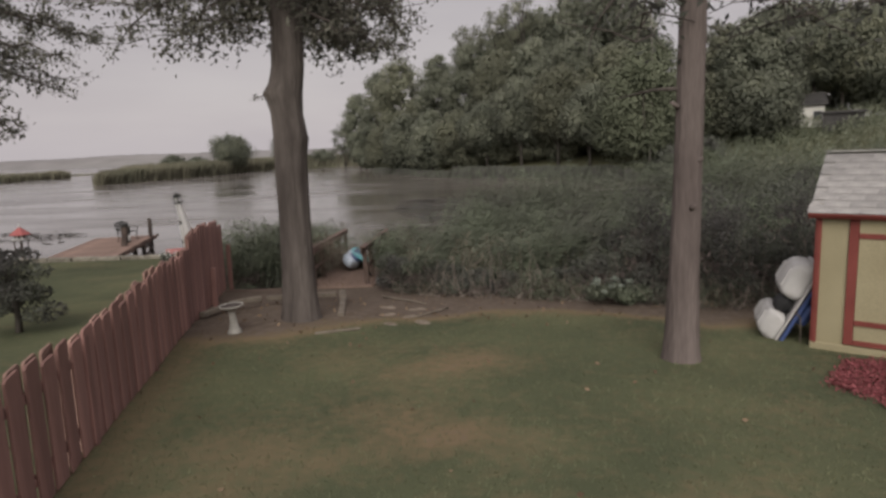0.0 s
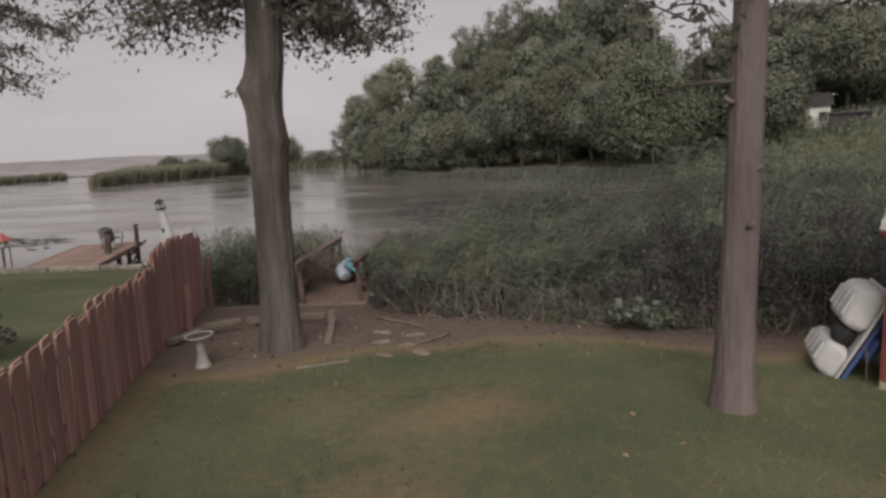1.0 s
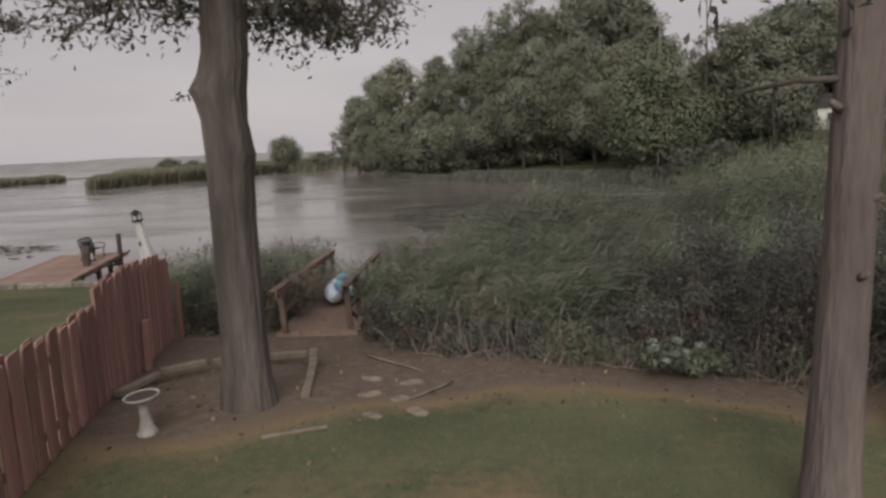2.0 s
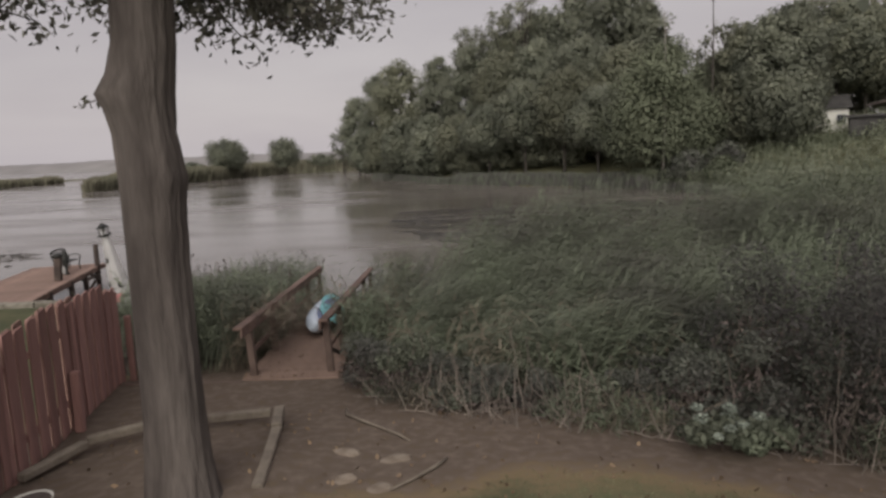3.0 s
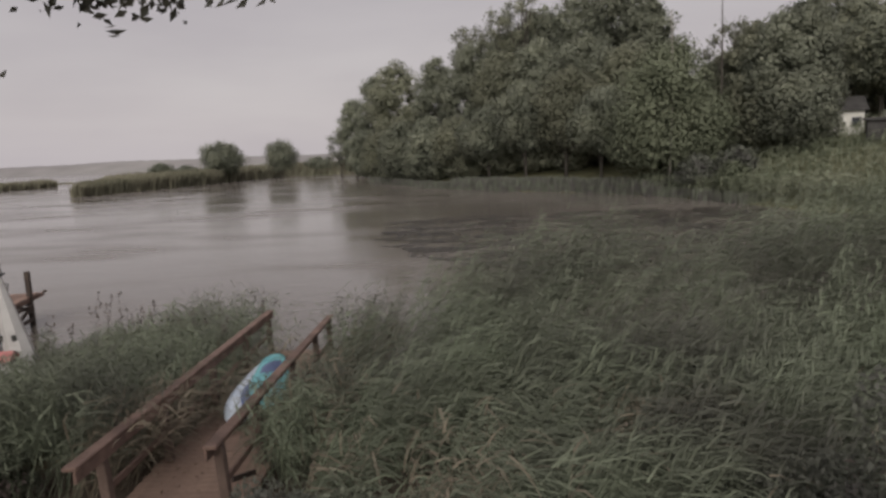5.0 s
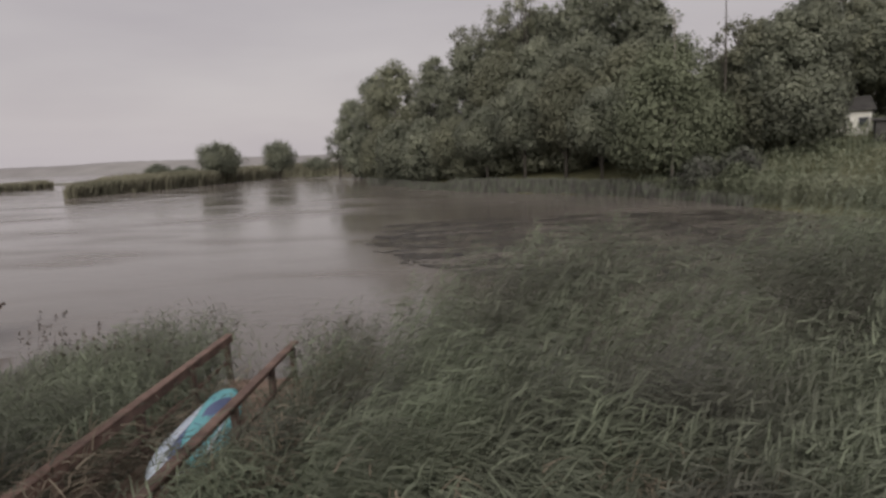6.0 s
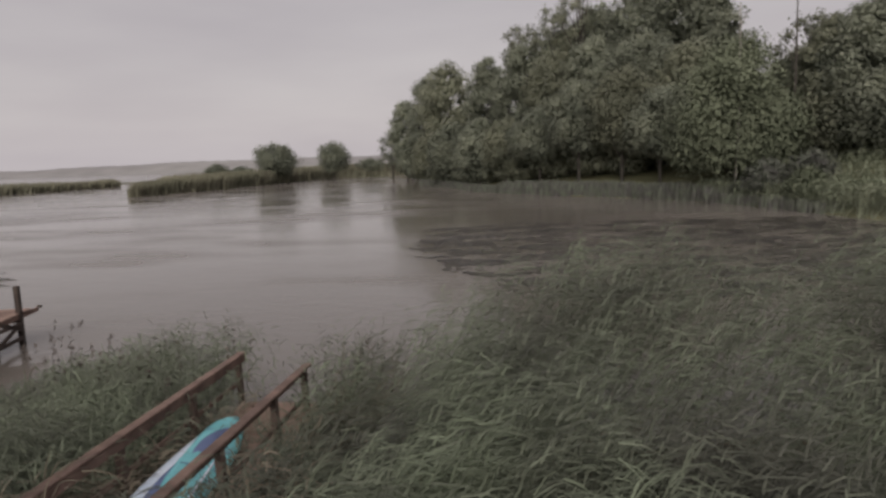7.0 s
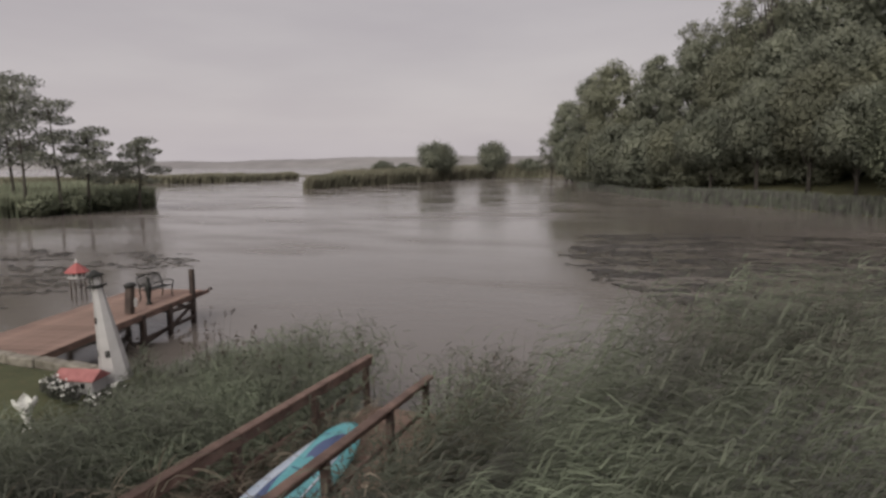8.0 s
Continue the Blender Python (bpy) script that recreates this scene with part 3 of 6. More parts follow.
def build_wood():
    for i, (x, y, top, w, foot) in enumerate(WOOD_FRONT):
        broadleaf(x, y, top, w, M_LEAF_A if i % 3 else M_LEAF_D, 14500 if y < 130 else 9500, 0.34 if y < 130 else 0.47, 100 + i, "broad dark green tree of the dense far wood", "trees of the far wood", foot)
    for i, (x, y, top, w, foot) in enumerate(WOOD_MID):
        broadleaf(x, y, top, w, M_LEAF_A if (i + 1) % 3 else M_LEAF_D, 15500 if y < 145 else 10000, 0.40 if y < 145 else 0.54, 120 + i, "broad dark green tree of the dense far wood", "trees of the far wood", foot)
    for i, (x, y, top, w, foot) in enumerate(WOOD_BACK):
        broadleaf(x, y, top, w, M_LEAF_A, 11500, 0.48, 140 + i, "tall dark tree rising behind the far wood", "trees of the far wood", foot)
    broadleaf(28.2, 88.7, 16.6, 16.5, M_LEAF_B, 28000, 0.295, 301, "lighter green bushy tree on the far bank", foot=0.0, fm=0.3)
    broadleaf(31.2, 85.0, 10.6, 9, M_LEAF_B, 11000, 0.27, 307, "lighter green bushy tree on the far bank", foot=0.4, fm=0.3)
    for i, (x, y, top, w, foot) in enumerate(((6.9, 136.6, 28.0, 10.5, 19), (12.9, 129.8, 30.2, 8.5, 19), (16.4, 127.1, 32.5, 9.5, 19), (38.8, 93.8, 19.3, 8.5, 8), (48.5, 90, 21.5, 9, 8))):
        broadleaf(x, y, top, w, M_LEAF_D, 3800, 0.36, 304 + 20 * i, "tall thin-leaved tree above the wood", "thin-leaved trees", foot, open_crown=True)
    broadleaf(-33.8, 220, 13.2, 9.5, M_LEAF_A, 1900, 0.55, 302, "thin open tree at the end of the wood", foot=1.0, open_crown=True)
    for i, (x, y, top, w, foot) in enumerate(HILLSIDE):
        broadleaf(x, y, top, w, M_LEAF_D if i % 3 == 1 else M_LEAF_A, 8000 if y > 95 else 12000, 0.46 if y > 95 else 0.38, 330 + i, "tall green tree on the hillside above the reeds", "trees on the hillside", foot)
    for i, (x, y, top, w) in enumerate(((3, 134, 6.5, 11), (9.5, 127, 7, 11), (15.5, 121, 7.5, 11), (21, 116, 8, 11), (26.5, 110, 8, 11), (31, 103, 8, 11), (35.5, 98, 8.5, 11), (-5, 147, 6, 11))):
        broadleaf(x, y, top, w, M_LEAF_A, 4200, 0.46, 380 + i, "dark undergrowth bush in the shade of the wood", "undergrowth of the far wood", name="bush")
    for i, (x, y, top, w) in enumerate(((-1.5, 137.5, 3.2, 9), (5.3, 124.5, 2.4, 9), (10.8, 118.5, 4.0, 9), (16.1, 112.5, 5.2, 9), (20.6, 107, 4.4, 8))):
        broadleaf(x, y, top, w, M_LEAF_D, 2600, 0.40, 390 + i, "low green bush between the trunks of the wood", "undergrowth of the far wood", name="bush")
    for i, (x, y, top, w) in enumerate(((29.1, 80.3, 2.6, 5.0), (30.6, 75.0, 1.8, 4.6), (28.2, 83.5, 0.4, 3.6), (26.5, 88.5, 0.2, 3.6), (33, 79, 3.4, 5.5))):
        broadleaf(x, y, top, w, M_LEAF_B if i % 2 else M_LEAF_S, 2400, 0.24, 350 + i, "rounded green bush at the foot of the wood", "bushes on the far bank", name="bush")


def dead_tree(x, y, h, seed, wood):
    r = np.random.default_rng(seed)
    x, y = away(x, y)
    h = h * AWAY
    z0 = float(land(x, y)) - 0.1
    t = thing("dead_tree", pose(x, y, z0), "bare leafless dead tree among the leafy wood", "tree", "dead trees")
    stem = np.array([(0.25 * math.sin(3 * f), 0.2 * f, h * f) for f in np.linspace(0, 1, 9)])
    add("trunk", mesh_of("trunk", *tube(stem, np.linspace(0.18, 0.04, 9), 7, 0.15), wood, True), t)
    for i in range(5):
        f = 0.55 + 0.09 * i
        a = stem[int(f * 8)]
        b = a + np.array([r.uniform(-1.6, 1.6), r.uniform(-1, 1), r.uniform(0.8, 2.0)])
        add("limb", mesh_of("limb", *tube(limb_path(a, b, 0.1, 5, r), np.linspace(0.07, 0.02, 5), 5), wood, True), t)


def leafy_boughs(t, boughs, n_leaf, size, material, bark_mat, seed, spread=0.55, droop=0.6):
    """Boughs of a near tree with twigs and single leaves. boughs: (start, end, radius)."""
    r = np.random.default_rng(seed)
    pts = []
    for a, b, rad in boughs:
        p = limb_path(a, b, 0.25, 8, r, 0.045)
        twigs = [tube(p, np.linspace(rad, rad * 0.2, 8), 7, 0.1)]
        L = np.linalg.norm(np.array(b) - np.array(a))
        for _ in range(int(9 * L)):
            f = r.uniform(0.25, 1.0)
            o = p[min(7, int(f * 7.99))]
            e = o + r.normal(size=3) * np.array([spread, spread, 0.17]) + np.array([0, 0, -0.08])
            twigs.append(tube(limb_path(o, e, 0.06, 4, r), np.linspace(0.011, 0.004, 4), 4, 0, False))
            k = max(3, int(n_leaf))
            g = r.random(k)[:, None] ** 0.8
            pts.append(o + (e - o) * g + r.normal(size=(k, 3)) * 0.10)
        add("bough", mesh_of("bough", *joined(twigs), bark_mat, True), t)
    add("crown", fast_mesh("crown", *leaves(np.concatenate(pts), size, 0.35, droop, 2.3, r), material), t)


def oak():
    """The stout tree by the gangway, with two swellings on its trunk and low leafy boughs."""
    x, y = -2.58, 10.75
    z0 = -0.62
    t = thing("tree", pose(x, y, z0), "stout grey-barked tree with swollen knots and low leafy boughs", "tree")
    h = [0, 0.12, 0.3, 0.6, 1.1, 1.8, 2.6, 3.1, 3.32, 3.5, 3.72, 3.92, 4.06, 4.24, 4.5, 5.0, 6.0, 7.2, 8.5, 10.0]
    w = [0.46, 0.39, 0.34, 0.305, 0.28, 0.268, 0.266, 0.272, 0.286, 0.275, 0.262, 0.285, 0.318, 0.275, 0.255, 0.255, 0.262, 0.255, 0.23, 0.17]
    dx = [0.0, 0, 0, 0, 0.0, 0.0, 0.0, 0.012, 0.034, 0.015, -0.005, -0.025, -0.055, 0.01, 0.06, 0.085, 0.11, 0.14, 0.18, 0.25]
    path = np.array([(dx[i], 0.0, h[i]) for i in range(len(h))])
    add("trunk", mesh_of("trunk", *bark_ridges(path, np.array(w), 88, 3), M_BARK, True), t)
    boughs = []
    r = np.random.default_rng(5)
    for dxx, dyy, zz in ((-2.3, -0.3, 5.05), (-1.7, 0.8, 4.9), (-1.1, -0.7, 5.0), (0.5, 0.9, 4.75), (1.1, -0.5, 4.65), (1.9, 0.2, 5.0), (1.5, 0.9, 4.8), (-1.0, 1.5, 5.5), (-0.3, 2.0, 5.4), (0.6, 2.2, 5.2), (1.15, 2.4, 5.2), (-1.5, 2.8, 5.6), (-0.7, 3.2, 5.65), (0.2, 3.6, 5.8), (0.9, 2.9, 5.35), (1.6, 3.2, 5.8), (-2.2, 1.8, 5.5), (-2.6, 0.9, 5.6), (-2.0, -0.8, 5.9), (2.2, -0.9, 5.7), (1.8, 1.6, 5.9), (-0.4, 3.0, 6.1), (0.2, -1.6, 5.6), (-1.2, -1.6, 6.2), (1.0, -1.9, 6.3)):
        s = 5.3 + 0.7 * r.random() if zz < 5.5 else 6.4
        boughs.append(((0.05, 0, s), (dxx, dyy, zz + (0.12 if dyy < 1.5 else -0.1)), 0.055))
    leafy_boughs(t, boughs, 29, 0.105, M_LEAF_OAK, M_BARK, 9)
    # a hanging tag of dead leaves beside the upper knot
    t2 = thing("leaf_cluster", pose(x - 0.52, y, z0 + 4.0), "small dark bunch of dead leaves on a twig of the trunk", "leaves")
    add("twig", mesh_of("twig", *tube(limb_path((0.0, 0, 0.0), (0.27, 0, 0.06), 0, 5), np.linspace(0.005, 0.008, 5), 4), M_BARK), t2)
    p = np.random.default_rng(3).normal(size=(9, 3)) * np.array([0.035, 0.035, 0.03])
    add("foliage", fast_mesh("foliage", *leaves(p, 0.085, 0.3, 0.3, 2.0), M_LEAF_OAK), t2)


def bark_ridges(path, radii, sides, seed):
    """A trunk with furrowed bark: many sides, pushed in and out along winding upright ridges."""
    zs = np.concatenate([np.linspace(path[i][2], path[i + 1][2], max(2, int((path[i + 1][2] - path[i][2]) / 0.07) + 1))[:-1] for i in range(len(path) - 1)] + [[path[-1][2]]])
    px, py, pr = (np.interp(zs, path[:, 2], c) for c in (path[:, 0], path[:, 1], radii))
    vs, fs = [], []
    for i, z in enumerate(zs):
        for k in range(sides):
            th = 2 * math.pi * k / sides
            c = Vector((5.5 * math.cos(th), 5.5 * math.sin(th), z * 0.8 + seed))
            r = pr[i] * (1 + 0.05 * noise.noise(c * 0.35) + 0.055 * noise.noise(c) - 0.085 * max(0.0, 0.35 - abs(noise.noise(c * 2.6) * 1.6)))
            vs.append((px[i] + r * math.cos(th), py[i] + r * math.sin(th), z))
    n = len(zs)
    for i in range(n - 1):
        for k in range(sides):
            k2 = (k + 1) % sides
            fs.append((i * sides + k, i * sides + k2, (i + 1) * sides + k2, (i + 1) * sides + k))
    fs.append(tuple((n - 1) * sides + k for k in range(sides)))
    return np.array(vs), fs


def straight_tree():
    """The straight tree by the shed."""
    x, y = 3.02, 7.95
    z0 = -0.56
    t = thing("tree", pose(x, y, z0), "straight pinkish-grey tree trunk with small branch stubs", "tree")
    h = [0, 0.1, 0.25, 0.6, 1.4, 2.4, 3.4, 5.0, 7.0, 9.5]
    w = [0.33, 0.27, 0.235, 0.208, 0.187, 0.174, 0.166, 0.153, 0.13, 0.09]
    path = np.array([(0.012 * z, 0, z) for z in h])
    add("trunk", mesh_of("trunk", *bark_ridges(path, np.array(w), 64, 8), M_BARK_R, True), t)
    for th, z, L in ((3.6, 3.40, 0.06), (4.9, 2.15, 0.035), (5.4, 2.72, 0.03)):
        a = (0.15 * math.cos(th), 0.15 * math.sin(th), z)
        b = ((0.2 + L) * math.cos(th), (0.2 + L) * math.sin(th), z + 0.05)
        add("branch_stub", mesh_of("branch_stub", *tube([a, tuple((np.array(a) + np.array(b)) / 2), b], [0.04, 0.032, 0.022], 7, 0.2), M_BARK_R, True), t)
    for a, b, rad in (((-0.1, 0, 3.62), (-0.75, 0.4, 3.55), 0.03), ((-0.45, 0.25, 3.6), (-0.42, 0.3, 3.1), 0.012)):
        add("bare_branch", mesh_of("bare_branch", *tube(limb_path(a, b, 0.04, 6), np.linspace(rad, rad * 0.3, 6), 6, 0.1), M_BARK, True), t)
    leafy_boughs(t, [((0, 0, 4.6), (-0.9, -0.9, 4.05), 0.03), ((0, 0, 4.8), (-1.25, -0.7, 4.35), 0.035), ((0, 0, 5.0), (1.2, -0.6, 4.35), 0.035), ((0, 0, 5.2), (2.2, -0.3, 4.5), 0.04), ((0, 0, 4.9), (1.7, 0.3, 4.4), 0.03), ((0, 0, 5.3), (-0.5, -0.2, 4.9), 0.03), ((0, 0, 5.4), (2.6, -0.6, 4.9), 0.04), ((0, 0, 5.6), (-1.4, -0.4, 5.0), 0.03)], 11, 0.11, M_LEAF_S, M_BARK, 31)


def side_tree():
    """The tree past the fence whose boughs hang into the picture."""
    x, y = -13.3, 16.0
    t = thing("tree", pose(x, y, float(land(x, y)) - 0.1), "leafy tree beyond the fence with drooping boughs", "tree")
    path = np.array([(0.02 * z, 0, z) for z in (0, 0.2, 0.8, 2, 3.5, 5, 7, 9, 11)])
    add("trunk", mesh_of("trunk", *bark_ridges(path, np.array([0.48, 0.38, 0.33, 0.3, 0.28, 0.26, 0.22, 0.16, 0.08]), 28, 5), M_BARK, True), t)
    boughs = [((0.1, 0, 5.6), (2.3, 0.5, 4.2), 0.06), ((0.1, 0, 5.8), (2.9, -0.6, 4.7), 0.06), ((0.1, 0, 6.2), (3.6, 0.4, 5.2), 0.06), ((0.1, 0, 6.6), (4.1, -0.4, 5.9), 0.06), ((0.1, 0, 7.0), (4.5, 0.6, 6.5), 0.07), ((0.1, 0, 7.4), (4.6, -0.6, 7.2), 0.07), ((0.1, 0, 7.8), (4.3, 0.5, 7.9), 0.07), ((0.1, 0, 6.4), (3.0, 1.4, 5.6), 0.06), ((0.1, 0, 6.9), (3.4, -1.6, 6.2), 0.06), ((0.1, 0, 7.3), (3.5, 1.6, 6.9), 0.06), ((0.1, 0, 8.2), (3.7, -0.9, 8.6), 0.06), ((0.1, 0, 6.0), (2.2, -1.5, 5.0), 0.06), ((0.1, 0, 5.4), (-2.4, 0.6, 5.4), 0.06), ((0.1, 0, 6.6), (-2.6, -1.0, 7.0), 0.06)]
    leafy_boughs(t, boughs, 25, 0.115, M_LEAF_OAK, M_BARK, 77, droop=0.9)


def small_tree():
    """The low bushy tree beyond the fence."""
    x, y = -7.75, 11.0
    t = thing("small_tree", pose(x, y, float(land(x, y)) - 0.05), "low dark bushy tree growing behind the fence", "tree")
    add("trunk", mesh_of("trunk", *tube([(0, 0, 0), (0.02, 0, 0.3), (0, 0.02, 0.7), (0.05, 0, 1.2)], [0.07, 0.055, 0.05, 0.03], 8, 0.1), M_BARK_FAR, True), t)
    r = np.random.default_rng(55)
    lobes = []
    for i in range(13):
        th = i * 2.4
        f = i / 12
        q = 0.62 * (1 - 0.55 * f) * r.uniform(0.6, 1.1)
        c = np.array([q * math.cos(th) - 0.12, q * math.sin(th), 0.42 + 1.05 * f])
        lobes.append((c, np.array([0.34, 0.34, 0.16]) * r.uniform(0.7, 1.15)))
        add("limb", mesh_of("limb", *tube(limb_path((0, 0, 0.3 + 0.6 * f), c, 0.05, 4, r), np.linspace(0.022, 0.006, 4), 5), M_BARK_FAR), t)
    add("crown", fast_mesh("crown", *leaves(lobed(5200, lobes, r, 0.5), 0.07, 0.4, 0.2, 1.9, r), M_LEAF_S), t)


def pine(x, y, h, w, seed, n=1500):
    r = np.random.default_rng(seed)
    x, y = away(x, y)
    h, w = h * AWAY, w * AWAY
    t = thing("pine_tree", pose(x, y, max(float(land(x, y)), WATER) - 0.1), "tall dark pine on the wooded point across the water", "tree", "pines on the point")
    stem = np.array([(0.04 * h * math.sin(2 * f + seed), 0, h * f) for f in np.linspace(0, 1, 7)])
    add("trunk", mesh_of("trunk", *tube(stem, np.linspace(0.2, 0.05, 7), 7), M_BARK_FAR, True), t)
    lobes = []
    for i in range(12):
        f = 0.42 + 0.58 * i / 11
        th = i * 2.4
        q = w * 0.42 * (1.15 - 0.75 * (f - 0.42) / 0.58) * r.uniform(0.5, 1.1)
        c = stem[min(6, int(f * 6))] + np.array([q * math.cos(th), q * math.sin(th), 0.4])
        c[2] = f * h
        lobes.append((c, np.array([0.24 * w, 0.24 * w, 0.062 * h]) * r.uniform(0.6, 1.3)))
        add("limb", mesh_of("limb", *tube(limb_path(stem[min(6, int(f * 6))], c, 0.1, 4, r), np.linspace(0.07, 0.02, 4), 5), M_BARK_FAR), t)
    add("crown", fast_mesh("crown", *leaves(lobed(n, lobes, r, 0.8), 0.34, 0.5, 0, 2.2, r), M_LEAF_C), t)


# ---------------------------------------------------------------- reeds and brush


def reed_plants(px, py, height, n_leaf, leaf_len, leaf_w, wind, seed, base=None, rows=3, low=0.36):
    """Reeds with stem and sagging leaves that stream with the wind. Vertices and quads."""
    r = np.random.default_rng(seed)
    n = len(px)
    gz = land(px, py) if base is None else base
    foot = np.maximum(gz, WATER)
    height = height + np.clip(REED_FOOT - foot, 0, None)
    b = np.stack([px, py, foot - 0.05], 1)
    lean = np.stack([wind[0] + 0.25 * r.normal(size=n) + 0.22 * wave(px * 0.9, py * 0.8, 6.0), wind[1] + 0.25 * r.normal(size=n) + 0.22 * wave(px * 0.8, py * 0.9, 8.0), np.ones(n)], 1)
    lean /= np.linalg.norm(lean, axis=1)[:, None]
    bend = np.stack([wind[0] * height * 0.30, wind[1] * height * 0.30, -0.04 * height], 1) * r.uniform(0.3, 1.6, n)[:, None]
    out = [ribbons(b, lean, height, np.full(n, leaf_w * 0.45), bend, rows)]
    for i in range(n_leaf):
        f = low + (1 - low) * (i + r.random(n)) / n_leaf
        o = b + lean * (height * f)[:, None] + bend * (f * f)[:, None]
        th = r.uniform(0, 2 * math.pi, n)
        d = np.stack([np.cos(th) * 0.55 + 1.5 * wind[0], np.sin(th) * 0.55 + 1.5 * wind[1] + 0.5 * wave(px * 0.5, py * 0.5, 3.0), r.uniform(-0.05, 0.75, n)], 1)
        d /= np.linalg.norm(d, axis=1)[:, None]
        L = leaf_len * r.uniform(0.6, 1.25, n)
        sag = np.stack([wind[0] * L * 0.3, wind[1] * L * 0.3, -L * r.uniform(0.25, 0.75, n)], 1)
        out.append(ribbons(o, d, L, np.full(n, leaf_w) * r.uniform(0.7, 1.2, n), sag, rows))
    return stack(out)


def scatter(n, x0, x1, y0, y1, keep, seed):
    r = np.random.default_rng(seed)
    x, y = r.uniform(x0, x1, n), r.uniform(y0, y1, n)
    k = keep(x, y)
    return x[k], y[k]


def front_edge(x):
    """Where the brush begins, lawn side."""
    return np.interp(x, [-1.7, -1.2, 0.7, 2.5, 4.2, 6.0, 12.0], [15.6, 13.9, 12.9, 12.3, 11.2, 11.0, 11.2])


WALK_R = lambda y: np.interp(y, [15, 24.6], [-1.82, -1.95])
WALK_L = lambda y: np.interp(y, [15, 24.6], [-3.72, -3.95])


def right_reeds(x, y):
    far = np.interp(x, [-2, -1.2, 0.5, 3.5, 6, 9, 14, 20], [24.6, 25.4, 26.4, 25.4, 24.4, 24.6, 25.2, 26])
    far = far + 0.5 * wave(x * 1.3, y * 0.3, 2.0)
    return (x > WALK_R(y) + np.interp(y, [17, 20, 23.2, 24.2], [0.06, -0.05, -0.1, -0.7])) & (y > front_edge(x) + 1.0) & (y < far)


def reed_tops(x, y):
    """How high the tips of the near bed stand: rising away from the gangway and from the lawn."""
    near = np.interp(x, [-1.8, 0.5, 3.5, 6, 9, 20], [0.05, 0.52, 0.66, 0.9, 1.2, 1.5])
    back = np.interp(x, [-1.8, -0.8, 0.5, 3.5, 6, 9, 20], [-0.1, 0.58, 1.0, 1.25, 1.5, 1.75, 1.9])
    return near + (back - near) * step(14, 22, y) + 0.30 * wave(x * 0.85, y * 0.95, 0.4) + 0.14 * wave(x * 2.3, y * 2.1, 1.1)


def build_reeds():
    wind = (0.30, 0.10)
    pieces = []
    for n, x0, x1, y0, y1, leaf, wide, rows, seed in ((7000, -1.8, 11, 12.8, 19, 0.44, 0.0205, 2, 1), (7000, -2.0, 20, 19, 27, 0.48, 0.022, 2, 2)):
        px, py = scatter(n, x0, x1, y0, y1, right_reeds, seed)
        k = rng.random(len(px)) < 0.16 + 0.9 * (wave(px * 0.85, py * 0.95, 0.4) + 0.75)
        px, py = px[k], py[k]
        foot = np.maximum(land(px, py), REED_FOOT)
        h = np.maximum(0.9, reed_tops(px, py) - foot - 0.12) * (1 + 0.25 * step(18.5, 23.5, py) * step(-1.8, 0.1, px))
        pieces.append(reed_plants(px, py, h, 13, leaf, wide, (0.44, 0.10), 10 + seed, rows=rows, low=np.clip(1 - 1.5 / h, 0.3, 0.7)))
    tagged(new("reed_bed", fast_mesh("reed_bed", *stack(pieces), M_REED)), "dense green reeds bowed over by the wind", "reeds", kind="stuff")
    px, py = scatter(12000, 9, 58, 14, 78, lambda x, y: (x > np.interp(y, SHORE_Y, SHORE_X) + 0.4) & (x < np.interp(y, SHORE_Y, SHORE_X) + 26), 3)
    r = np.random.default_rng(63)
    sy = r.uniform(30, 80, 2600)
    sx = np.interp(sy, SHORE_Y, SHORE_X) - 0.3 + 3.5 * r.random(2600)
    px, py = away(np.concatenate([px, sx]), np.concatenate([py, sy]))
    h = 2.1 + 0.35 * wave(px * 0.4, py * 0.4, 0.9)
    k = py < 58
    blades = stack([reed_plants(px[k], py[k], h[k], 5, 0.68, 0.06, wind, 13, rows=2), reed_plants(px[~k], py[~k], h[~k], 4, 1.0, 0.10, wind, 43, rows=2)])
    tagged(new("reed_bed", fast_mesh("reed_bed", *blades, M_REED_PALE)), "tall pale green reeds on the rising bank", "reeds", kind="stuff")
    # the bed between fence and gangway
    px, py = scatter(4900, -11, -3.9, 15.6, 26.5, lambda x, y: (x < WALK_L(y) - 0.34) & (y > 15.8 + 0.0 * x) & (x > np.interp(y, [15.6, 17, 20, 21.5, 23, 26.5], [-6.0, -7.0, -7.6, -8.3, -9.3, -9.6])) & (y < np.interp(x, [-11, -8, -5, -4], [26.3, 26.0, 25.2, 24.4])), 4)
    h = np.interp(px, [-9.5, -7.6, -6.6, -5.8, -4.8, -4.2], [0.8, 1.15, 1.6, 2.02, 1.96, 1.62]) + 0.24 * wave(px * 1.1, py * 1.1, 2.0)
    tagged(new("reed_bed", fast_mesh("reed_bed", *reed_plants(px, py, h, 11, 0.40, 0.021, (0.16, 0.05), 14, rows=2), M_REED)), "green reeds between the fence and the gangway", "reeds", kind="stuff")
    px, py = scatter(560, -1.9, -1.4, 16.2, 24.6, lambda x, y: x > -9, 44)
    tagged(new("reed_bed", fast_mesh("reed_bed", *reed_plants(px, py, 1.38 + 0.25 * rng.random(len(px)) + 0.5 * step(20.5, 23, py), 10, 0.40, 0.019, (0.08, 0.04), 46), M_REED)), "green reeds crowding against the gangway rail", "reeds", kind="stuff")
    # dry stalks through the beds and over the rails
    px, py = scatter(560, -1.9, 9, 12.6, 25, right_reeds, 5)
    qx, qy = scatter(330, -4.3, -3.72, 15.8, 22.5, lambda x, y: x < 90, 6)
